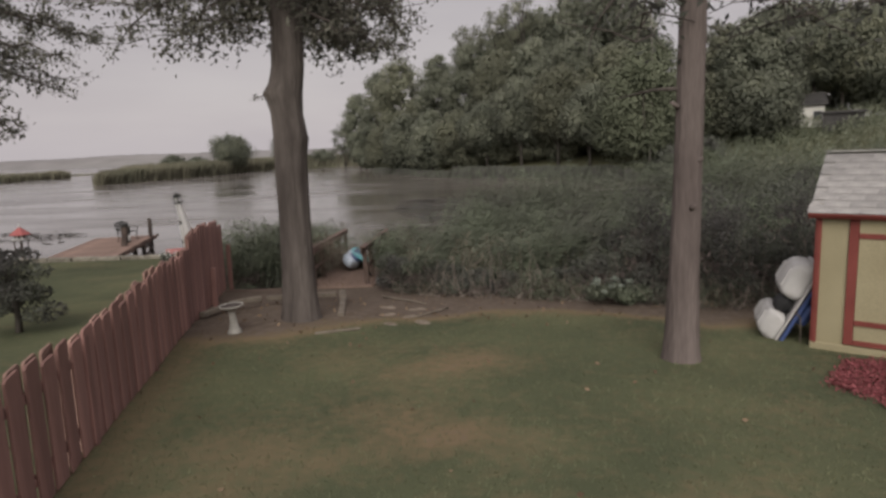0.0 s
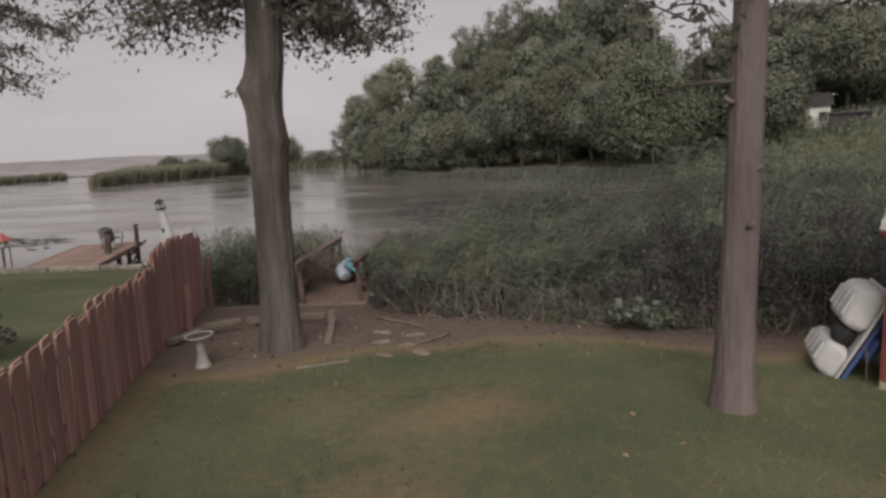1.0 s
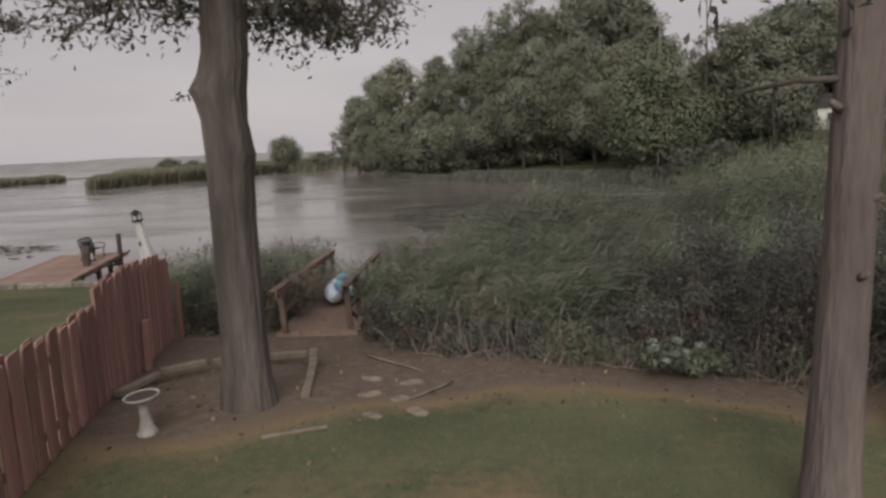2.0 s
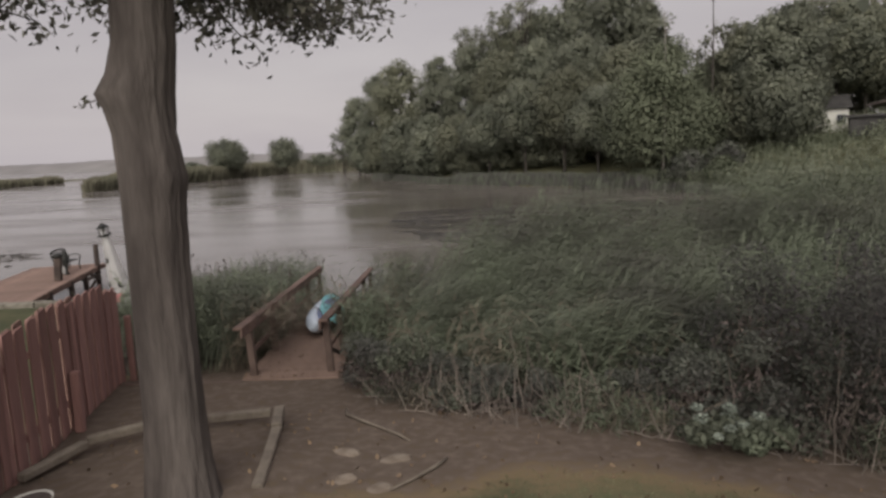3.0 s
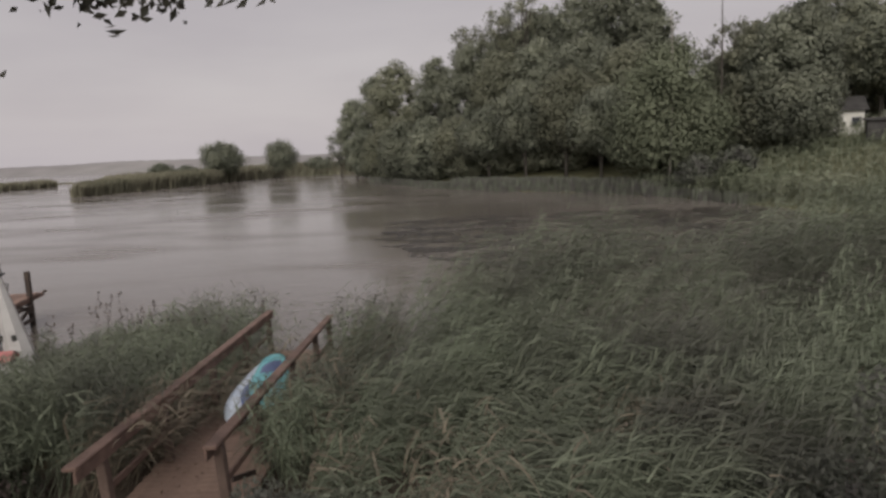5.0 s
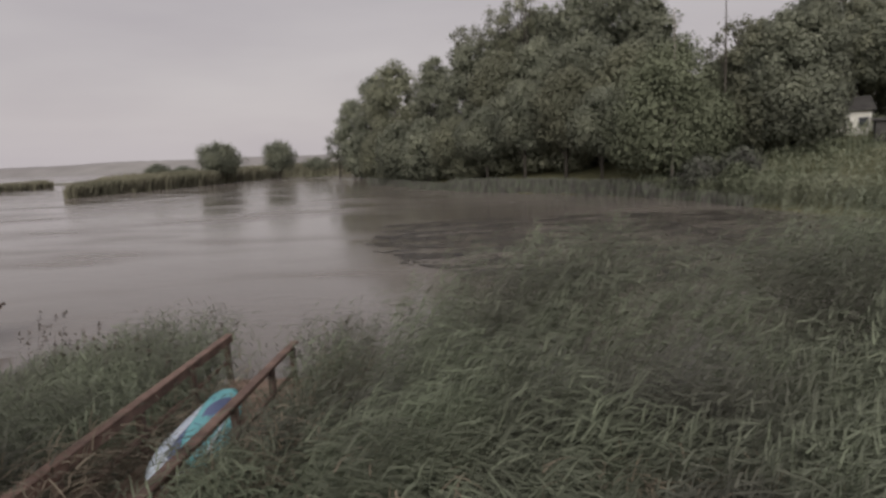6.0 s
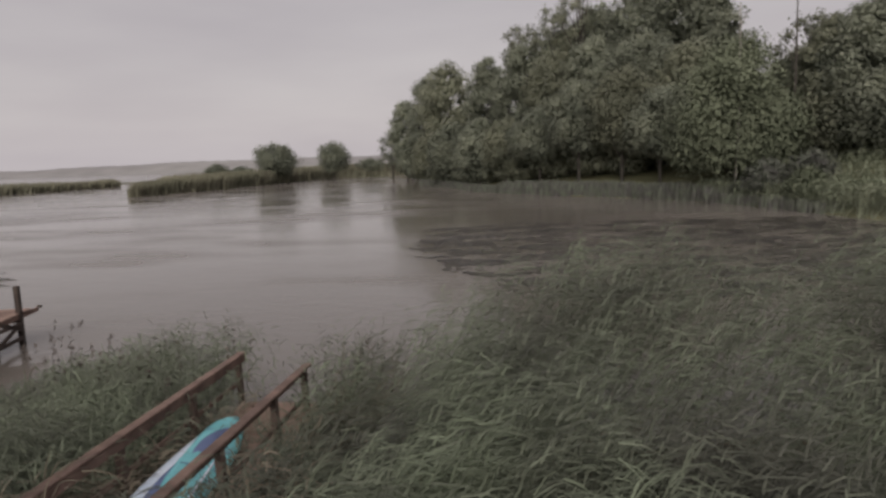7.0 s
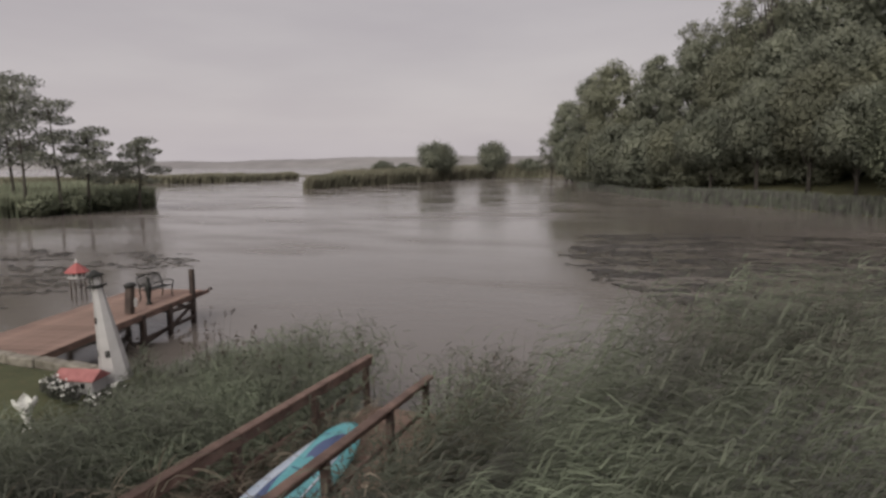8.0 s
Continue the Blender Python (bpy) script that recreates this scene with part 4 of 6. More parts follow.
    sx, sy = scatter(330, -2.02, -1.5, 17, 24.8, lambda x, y: x < 90, 7)
    r = np.random.default_rng(33)
    dx, dy = 3.1 + 0.55 * r.normal(size=240), 16.6 + 0.8 * r.normal(size=240)
    dx, dy = np.concatenate([dx, 0.15 + 0.22 * r.normal(size=26)]), np.concatenate([dy, 14.3 + 0.12 * r.normal(size=26)])
    px, py = np.concatenate([px, qx, sx, dx]), np.concatenate([py, qy, sy, dy])
    tagged(new("dry_reeds", fast_mesh("dry_reeds", *reed_plants(px, py, np.where(px < -1.4, 1.15, 0.95) + 0.55 * rng.random(len(px)), 6, 0.42, 0.020, wind, 15), M_REED_DRY)), "dry straw-coloured reed stalks among the green", "reeds", kind="stuff")
    # dark seed heads at the water's edge
    px, py = scatter(45, -9, -4, 21.5, 25.5, lambda x, y: y < 26, 8)
    qx, qy = scatter(30, -1.6, 3, 23.5, 28, right_reeds, 9)
    px, py = np.concatenate([px, qx]), np.concatenate([py, qy])
    r = np.random.default_rng(17)
    top = np.maximum(land(px, py), REED_FOOT) + 1.5 + 0.25 * r.random(len(px))
    c = np.repeat(np.stack([px + 0.25, py, top], 1), 7, 0) + r.normal(size=(len(px) * 7, 3)) * np.array([0.022, 0.02, 0.10])
    st = ribbons(np.stack([px, py, top - 1.5], 1), np.tile([0.13, 0, 0.99], (len(px), 1)), np.full(len(px), 1.55), np.full(len(px), 0.012), np.tile([0.06, 0, 0.0], (len(px), 1)), 3)
    tagged(new("reed_plumes", fast_mesh("reed_plumes", *stack([leaves(c, 0.10, 0.4, 0, 3.0, r), st]), M_PLUME)), "dark brown feathery reed plumes", "reeds", kind="stuff")


def shrub(x, y, h, w, seed, material, label, n=2600, size=0.085, group="brush along the lawn", d=None, base=None):
    r = np.random.default_rng(seed)
    d = d or w
    t = thing("shrub", pose(x, y, (float(land(x, y)) if base is None else base) - 0.05), label, "shrub", group)
    lobes, twigs = [], []
    for i in range(12):
        th = i * 2.4 + r.uniform(-0.4, 0.4)
        f = r.uniform(0.15, 1.0)
        q = 0.5 * math.sqrt(max(0.05, 1 - f * f * 0.8)) * r.uniform(0.3, 1.0)
        c = np.array([q * w * math.cos(th), q * d * math.sin(th), f * h * 0.86])
        lobes.append((c, np.array([w * 0.2, d * 0.2, h * 0.15]) * r.uniform(0.6, 1.25)))
        twigs.append(tube(limb_path((0.1 * c[0], 0.1 * c[1], 0), c * 1.05, 0.0, 5, r), np.linspace(0.016, 0.004, 5), 4, 0, False))
    add("stem_tangle", mesh_of("stem_tangle", *joined(twigs), M_TWIG), t)
    add("foliage", fast_mesh("foliage", *leaves(lobed(n, lobes, r, 0.45), size, 0.5, 0.3, 2.4, r, None), material), t)
    low = [(c * np.array([1.05, 1.05, 0.6]), s * 1.1) for c, s in lobes]
    add("dead_foliage", fast_mesh("dead_foliage", *leaves(lobed(n // 3, low, r, 0.5), size * 1.1, 0.5, 0.6, 3.2, r, None), M_BRUSH), t, "withered brown lower leaves")


def build_brush():
    r = np.random.default_rng(40)
    i = 0
    for x in np.arange(-1.2, 10.6, 0.62):
        y = float(front_edge(x)) + 0.55 + r.uniform(-0.15, 0.25)
        h = float(np.interp(x, [-1.5, 0.5, 2.5, 3.6, 4.6, 7, 11], [1.05, 1.0, 1.0, 1.75, 2.0, 2.1, 2.1])) * r.uniform(0.55, 1.2)
        pale = x < 4 and i % 4 == 1
        shrub(x, y, h, r.uniform(0.9, 1.4), 400 + i, M_REED if pale else M_LEAF_S, "tangled shrub at the edge of the lawn, " + ("fresh green" if pale else "dark green"), 2600, 0.066, d=1.0)
        i += 1
    for x, y, h, w in ((4.3, 13.1, 2.3, 1.6), (5.6, 12.9, 2.35, 1.7), (7.0, 12.8, 2.4, 1.8), (8.6, 12.8, 2.4, 1.8), (3.4, 13.6, 1.75, 1.4), (10.2, 13.0, 2.4, 1.8), (6.3, 14.4, 2.4, 1.9), (8.2, 14.6, 2.5, 2.0), (10.6, 15, 2.6, 2.2), (12.6, 14.2, 2.6, 2.2)):
        shrub(x, y, h, w, 450 + i, M_LEAF_S, "tall dark green shrub standing over the reeds", 4300, 0.068)
        i += 1
    for x, y, h, w in ((-5.9, 16.2, 1.35, 1.2), (-5.1, 16.2, 0.8, 0.9), (-6.6, 17.2, 1.4, 1.2)):
        shrub(x, y, h, w, 480 + i, M_REED, "leafy shrub behind the end of the fence", 2300, 0.07, "brush by the fence end")
        i += 1
    for x, y, h, w in ((-7.7, 19.6, 0.65, 0.9), (-8.1, 20.7, 0.6, 0.9), (-8.2, 21.6, 0.75, 0.9), (-7.5, 20.6, 0.9, 0.9), (-7.3, 18.4, 0.9, 1.0)):
        shrub(x, y, h, w, 480 + i, M_LEAF_S, "low leafy plant between the neighbour's lawn and the reeds", 1100, 0.08, "brush by the fence end")
        i += 1
    # rank grass and weeds along the foot of the brush, green and withered
    for n, mat_, seed, label in ((520, M_REED, 71, "rank green grass along the foot of the brush"), (330, M_REED_DRY, 72, "withered grass along the foot of the brush")):
        q = np.random.default_rng(seed)
        gx = q.uniform(-1.0, 7.0, n)
        gx = gx[wave(gx * 2.1, gx * 0.0, seed) > (-0.2 if seed == 71 else 0.1)]
        gy = front_edge(gx) + q.uniform(-0.05, 0.75, len(gx))
        tagged(new("weed_grass", fast_mesh("weed_grass", *reed_plants(gx, gy, q.uniform(0.22, 0.6, len(gx)), 7, 0.28, 0.012, (0.10, -0.10), seed, base=land(gx, gy) + 0.05, low=0.05), mat_)), label, "grass", kind="stuff")
    # leaning dead twigs and sticks along the foot of the brush
    tw = []
    for _ in range(210):
        x = r.uniform(-1.2, 7.5)
        y = float(front_edge(x)) + r.uniform(-0.25, 0.35)
        z = float(land(x, y))
        e = (x + r.normal() * 0.35, y + r.normal() * 0.2, z + abs(r.normal()) * 0.3 + 0.03)
        tw.append(tube(limb_path((x, y, z), e, 0.03, 4, r), np.linspace(0.008, 0.003, 4), 4, 0, False))
    for _ in range(70):  # thin dead stalks leaning out of the brush
        x = r.uniform(-0.9, 6.5)
        y = float(front_edge(x)) + r.uniform(-0.1, 0.5)
        z = float(land(x, y))
        h = r.uniform(0.45, 1.25)
        tip = (x + r.normal() * 0.22 * h, y - abs(r.normal()) * 0.15 * h, z + h)
        tw.append(tube(limb_path((x, y, z), tip, 0.0, 6, r, 0.05), np.linspace(0.007, 0.003, 6), 4, 0, False))
        if r.random() < 0.4:  # a snapped head hangs down
            tw.append(tube(limb_path(tip, (tip[0] + r.normal() * 0.12, tip[1] - 0.05, tip[2] - 0.3 * h), 0.02, 4, r), np.linspace(0.004, 0.002, 4), 4, 0, False))
    tagged(new("dead_twigs", mesh_of("dead_twigs", *joined(tw), M_TWIG)), "loose dead twigs at the foot of the brush", "twigs", kind="stuff")


def flowering_clump(x, y, w, h, seed):
    r = np.random.default_rng(seed)
    t = thing("flowering_shrub", pose(x, y, float(land(x, y)) - 0.03), "low leafy clump with pale greenish-white flower heads", "shrub")
    lobes = [(np.array([r.uniform(-0.5, 0.5) * w, r.uniform(-0.3, 0.3) * w, h * r.uniform(0.3, 0.65)]), np.array([0.2 * w, 0.2 * w, 0.22 * h])) for _ in range(9)]
    add("foliage", fast_mesh("foliage", *leaves(lobed(1500, lobes, r, 0.5), 0.10, 0.4, 0.1, 1.8, r), M_REED), t)
    for k in range(9):
        c = np.array([r.uniform(-0.55, 0.55) * w, r.uniform(-0.4, 0.25) * w, h * r.uniform(0.6, 0.95)])
        p = lobed(80, [(c, np.array([0.07, 0.07, 0.04]) * r.uniform(0.6, 1.2))], r, 0.2)
        add("flower_head", fast_mesh("flower_head", *leaves(p, 0.035, 0.3, 0, 1.2, r), M_FLOWER_G), t)


def white_flower(x, y, z, seed):
    """A large white lily-shaped garden flower: three broad petals on a tapering white throat."""
    t = thing("white_lily", pose(x, y, z), "large white lily-shaped flower standing in the grass", "flower")
    add("throat", mesh_of("throat", *lathe([(0.035, 0.10), (0.05, 0.22), (0.085, 0.34), (0.11, 0.42)], 12), M_FLOWER, True), t)
    for k, th in enumerate((0.35, 2.6, 4.5)):
        side = np.array([-math.sin(th), math.cos(th), 0])
        out = np.array([math.cos(th), math.sin(th), 0])
        vs, fs = [], []
        for j, (q, h, w) in enumerate(((0.06, 0.36, 0.08), (0.12, 0.44, 0.13), (0.18, 0.52, 0.12), (0.215, 0.60, 0.07), (0.225, 0.66, 0.015))):
            for f in (-1, -0.5, 0, 0.5, 1):
                vs.append(out * (q - 0.05 * f * f) + side * w * f + np.array([0, 0, h]))
            if j:
                fs += [(j * 5 + i - 5, j * 5 + i - 4, j * 5 + i + 1, j * 5 + i) for i in range(4)]
        add("petal", mesh_of("petal", vs, fs, M_FLOWER, True), t)
    for th in (0.2, 2.3, 4.4):
        add("foot", mesh_of("foot", *tube([(0.02 * math.cos(th), 0.02 * math.sin(th), 0.16), (0.05 * math.cos(th), 0.05 * math.sin(th), 0.06), (0.12 * math.cos(th), 0.12 * math.sin(th), 0.0)], [0.022, 0.018, 0.012], 6), M_FLOWER, True), t)


# ---------------------------------------------------------------- fence


def build_fence():
    fx = lambda y: -3.27 - 0.217 * (y - 4.8)
    y0, y1, brk = -1.5, 15.35, 11.35
    t = thing("fence", pose(0, 0, 0), "red-brown stained board fence with uneven dog-eared pickets", "fence")
    along = Vector((-0.217, 1, 0)).normalized()
    out = Vector((1, 0.217, 0)).normalized()
    ang = math.atan2(0.217, 1)
    r = np.random.default_rng(12)

    def picket(w, h):
        bm = bmesh.new()
        pr = [(-w / 2, 0), (w / 2, 0), (w / 2, h - 0.022), (w / 2 - 0.022, h), (-w / 2 + 0.03, h - 0.012), (-w / 2, h - 0.034)]
        a = [bm.verts.new((0.011, p[0], p[1])) for p in pr]
        b = [bm.verts.new((-0.011, p[0], p[1])) for p in pr]
        bm.faces.new(a)
        bm.faces.new(b[::-1])
        for i in range(6):
            j = (i + 1) % 6
            bm.faces.new((a[i], b[i], b[j], a[j]))
        bmesh.ops.recalc_face_normals(bm, faces=bm.faces)
        me = bpy.data.meshes.new("picket")
        bm.to_mesh(me)
        bm.free()
        return me

    tops = lambda y: np.interp(y, [-2, 4.3, 5.7, 7.8, brk - 0.2, brk - 0.1, 12.6, 13.5, 14.7, 15.4], [1.15, 0.98, 0.86, 0.90, 0.88, 1.04, 1.10, 1.04, 0.94, 0.80])
    front = {}
    for k, y in enumerate(np.arange(y0, y1, 0.152)):
        side = 1 if k % 2 == 0 else -1
        x = fx(y)
        g = float(land(x, y)) + 0.03
        h = float(tops(y)) - g + r.uniform(-0.045, 0.03)
        key = (side, round(h / 0.06))
        if key not in front:
            me = picket(0.242 if side > 0 else 0.232, round(h / 0.06) * 0.06)
            me.materials.append(M_FENCE if side > 0 else M_FENCE_IN)
            front[key] = me
        p = Vector((x, y, g)) + out * (0.034 * side)
        add("picket", front[key], t, "", Matrix.Translation(p) @ Matrix.Rotation(ang + r.normal() * 0.015, 4, "Z") @ Matrix.Rotation(r.normal() * 0.012, 4, "X"))
    posts = list(np.arange(y0, brk - 0.5, 2.42)) + [brk, 13.4, y1]
    for y in posts:
        x = fx(y)
        g = float(land(x, y)) - 0.1
        part("post", boxed((0.1, 0.1, float(tops(y)) - g - 0.06), pose(x, y, (g + float(tops(y)) - 0.06) / 2, 0, 0, math.degrees(ang)), 0.008), M_FENCE, t)
    for a, b in zip(posts[:-1], posts[1:]):
        for f in (0.22, 0.78):
            za = float(land(fx(a), a)) + f * (float(tops(a)) - float(land(fx(a), a)))
            zb = float(land(fx(b), b)) + f * (float(tops(b)) - float(land(fx(b), b)))
            part("rail", between((fx(a), a, za), (fx(b), b, zb), (0.04, 0.08)), M_FENCE, t)
    x = fx(13.05) + 0.13
    part("stub_post", boxed((0.11, 0.11, 0.95), pose(x, 13.05, float(land(x, 13.05)) + 0.36, 0, 1, math.degrees(ang)), 0.01), M_FENCE, t)
    # a lower plain post beside the end, and a slack board against the foot of the fence
    part("end_post", boxed((0.09, 0.09, 1.25), pose(fx(y1) + 0.14, y1 + 0.12, float(land(-5.5, y1)) + 0.5, 0, 0, 5), 0.008), M_FENCE, t)


# ---------------------------------------------------------------- shed and what leans on it


def build_shed():
    A = radians(40)
    u, n = Vector((math.cos(A), -math.sin(A), 0)), Vector((math.sin(A), math.cos(A), 0))
    g = -0.63
    m = Matrix(((u.x, n.x, 0, 5.17), (u.y, n.y, 0, 8.69), (0, 0, 1, g), (0, 0, 0, 1)))
    t = thing("shed", m, "small cream shed with red trim and grey shingle roof", "shed")
    L, D, eave, ridge = 2.5, 1.8, 2.14, 2.82
    part("foundation", boxed((L + 0.06, D + 0.06, 0.24), pose(L / 2, D / 2, 0.06), 0.01), M_CREAM, t, "cream painted base board")
    part("front_wall", boxed((L, 0.06, eave - 0.17), pose(L / 2, 0.03, 0.17 + (eave - 0.17) / 2)), M_CREAM, t)
    part("back_wall", boxed((L, 0.06, eave - 0.17), pose(L / 2, D - 0.03, 0.17 + (eave - 0.17) / 2)), M_CREAM, t)
    for x in (0.03, L - 0.03):
        bm = bmesh.new()
        pr = [(0.061, 0.17), (D - 0.061, 0.17), (D - 0.061, eave), (D / 2, ridge - 0.05), (0.061, eave)]
        a = [bm.verts.new((x - 0.03, p[0], p[1])) for p in pr]
        b = [bm.verts.new((x + 0.03, p[0], p[1])) for p in pr]
        bm.faces.new(a)
        bm.faces.new(b[::-1])
        for i in range(5):
            j = (i + 1) % 5
            bm.faces.new((a[i], b[i], b[j], a[j]))
        bmesh.ops.recalc_face_normals(bm, faces=bm.faces)
        part("gable_wall", bm, M_CREAM, t)
    # red trim: corners, eave, door frame
    part("corner_trim", boxed((0.05, 0.03, eave - 0.25), pose(0.022, -0.016, 0.17 + (eave - 0.25) / 2), 0.004), M_RED, t, "red corner board")
    part("corner_trim", boxed((0.03, 0.09, eave - 0.25), pose(-0.016, 0.03, 0.17 + (eave - 0.25) / 2), 0.004), M_RED, t, "red corner board")
    part("eave_trim", boxed((L + 0.06, 0.03, 0.07), pose(L / 2, -0.018, eave - 0.105), 0.004), M_RED, t, "red eave board")
    for x in (0.43, 1.69):
        part("door_trim", boxed((0.115, 0.028, eave - 0.27), pose(x, -0.016, 0.20 + (eave - 0.27) / 2), 0.004), M_RED, t, "red door frame board")
    door = part("door", boxed((1.14, 0.02, 1.74), pose(1.06, -0.012, 1.08), 0.003), M_CREAM, t, "cream double door panel")
    for z in (1.72, 0.52, 0.24):
        part("rail_board", boxed((1.14, 0.02, 0.07), pose(1.06, -0.033, z), 0.003), M_RED, door, "red crossboard")
    # roof slabs and shingles
    over, side = 0.16, 0.1
    run = D / 2 + over
    rise = (ridge - eave) * run / (D / 2)
    slope = math.hypot(run, rise)
    pitch = math.atan2(rise, run)
    for s in (1, -1):
        rm = pose(L / 2, D / 2, ridge) @ (Matrix.Identity(4) if s > 0 else Matrix.Rotation(math.pi, 4, "Z")) @ Matrix.Rotation(pitch, 4, "X")
        roof = part("roof", boxed((L + 2 * side, slope, 0.05), rm @ pose(0, -slope / 2, -0.03), 0.005), M_SHINGLE, t)
        part("fascia", boxed((L + 2 * side + 0.01, 0.025, 0.07), rm @ pose(0, -slope - 0.013, -0.035), 0.003), M_RED, t, "dark red fascia board")
        me = bpy.data.meshes.new("shingle")
        bm = boxed((0.296, 0.19, 0.008), None, 0.0)
        bm.to_mesh(me)
        bm.free()
        me.materials.append(M_SHINGLE)
        r = np.random.default_rng(4)
        rows = int(slope / 0.135)
        for i in range(rows):
            o = 0.15 * (i % 2) + r.uniform(-0.02, 0.02)
            x = -(L / 2 + side) + 0.15 - o
            while x < L / 2 + side:
                if abs(x) < L / 2 + side - 0.1:
                    add("shingle", me, roof, "", rm @ pose(x, -slope + 0.09 + i * 0.135, 0.008 + r.uniform(0, 0.002), -2.4 + r.normal() * 0.3, 0, r.normal() * 0.4))
                x += 0.30
    part("ridge_cap", boxed((L + 2 * side, 0.16, 0.02), pose(L / 2, D / 2, ridge + 0.012), 0.006), M_SHINGLE, t)


def hull(length, width, height, ends=0.55, rows=16, sides=16, flat=0.5, rocker=0.0):
    """A rounded float or board along y: superellipse sections that narrow at both ends."""
    vs, fs = [], []
    for i in range(rows + 1):
        f = -1 + 2 * i / rows
        k = max(0.04, (1 - abs(f) ** (2 / ends))) ** 0.5
        for j in range(sides):
            th = 2 * math.pi * j / sides
            c, s = math.cos(th), math.sin(th)
            vs.append((0.5 * width * k * math.copysign(abs(c) ** flat, c), 0.5 * length * f, 0.5 * height * (0.55 + 0.45 * k) * math.copysign(abs(s) ** flat, s) + rocker * f * f))
    for i in range(rows):
        for j in range(sides):
            j2 = (j + 1) % sides
            fs.append((i * sides + j, i * sides + j2, (i + 1) * sides + j2, (i + 1) * sides + j))
    fs.append(tuple(range(sides - 1, -1, -1)))
    fs.append(tuple(rows * sides + j for j in range(sides)))
    return np.array(vs, float), fs


def build_pedal_boat():
    """A two-float boat on its side, leaning on the shed: floats outward, tub and seats to the wall."""
    m = Matrix.Translation((5.045, 9.60, -0.65)) @ Matrix.Rotation(radians(-22), 4, "Z") @ Matrix.Rotation(radians(26.5), 4, "Y") @ Matrix.Scale(0.78, 4)
    t = thing("pedal_boat", m, "white and blue pedal boat stood on its side against the shed", "boat")
    for z, w, deep in ((0.31, 0.62, 0.36), (1.30, 0.78, 0.38)):
        v, f = hull(1.3, deep, w, 0.22, 18, 24, 0.42)
        rows = v.reshape(19, 24, 3)
        rows[:, :, 0] -= rows[:, :, 0].max(1)[:, None]
        s = -v[:, 0] / deep
        v[:, 2] = v[:, 2] * (1 - 0.30 * s * s) + 0.05 * s * (1 if z < 1 else -1)
        v[:, 0] -= 0.012 * np.sin(v[:, 1] * 24) * s
        fl = add("float", mesh_of("float", v + np.array([-0.045, 0, z]), f, M_WHITE, True), t, "white ribbed plastic float")
        for k in range(4):
            part("rib", boxed((0.05, 0.06, w * 0.5), pose(-0.04 - deep, -0.45 + 0.30 * k, z + (0.05 if z < 1 else -0.05)), 0.018), M_WHITE, fl)
    part("flange", boxed((0.04, 1.42, 1.70), pose(-0.026, 0, 0.85), 0.012), M_WHITE, t, "white moulded hull flange")
    part("seam", boxed((0.022, 1.44, 1.71), pose(0.006, 0, 0.855), 0.006), M_BLACK, t, "dark rubber seam strip")
    part("deck", boxed((0.075, 1.43, 1.69), pose(0.056, 0, 0.85), 0.02), M_BLUE, t, "blue plastic deck edge")
    v, f = hull(0.9, 0.24, 0.46, 0.3, 14, 18, 0.5)
    add("seat", mesh_of("seat", v + np.array([0.20, -0.22, 0.78]), f, M_BLUE, True), t, "moulded blue seat")
    v, f = hull(1.0, 0.16, 0.5, 0.3, 14, 18, 0.5)
    add("footwell", mesh_of("footwell", v + np.array([0.16, -0.12, 1.22]), f, M_BLUE, True), t, "moulded blue footwell")
    v, f = hull(0.5, 0.34, 0.34, 0.5, 12, 18, 0.9)
    add("paddle_housing", mesh_of("paddle_housing", v + np.array([-0.19, -0.28, 0.76]), f, M_BLACK, True), t, "black paddle housing")
    inv = m.to_3x3().inverted()
    top = Vector((0.11, -0.74, 0.72))
    hang = [top + inv @ Vector((0.012 * math.sin(5 * d), 0, -d)) for d in (0.0, 0.12, 0.25, 0.37, 0.47)]
    add("rope", mesh_of("rope", *tube([(-0.02, -0.73, 0.78)] + [tuple(p) for p in hang], [0.013] * 5 + [0.026], 6), M_TIMBER, True), t, "pale hanging rope")


# ---------------------------------------------------------------- lawn things


def build_birdbath():
    t = thing("bird_bath", pose(-3.49, 9.95, float(land(-3.49, 9.95)) - 0.02), "pale concrete bird bath with a wide shallow bowl", "bird bath")
    add("pedestal", mesh_of("pedestal", *lathe([(0.115, 0), (0.115, 0.05), (0.085, 0.09), (0.06, 0.2), (0.05, 0.34), (0.06, 0.40), (0.085, 0.43)]), M_STONE, True), t)
    add("bowl", mesh_of("bowl", *lathe([(0.08, 0.42), (0.13, 0.43), (0.175, 0.455), (0.195, 0.485), (0.185, 0.49), (0.165, 0.468), (0.11, 0.45), (0.01, 0.445)], 26), M_STONE, True), t)
    add("water_film", mesh_of("water_film", *lathe([(0.172, 0.474), (0.168, 0.477)], 24), M_PILE, True), t, "dark standing water in the bowl")
    t.rotation_euler = (0.03, -0.05, 0)


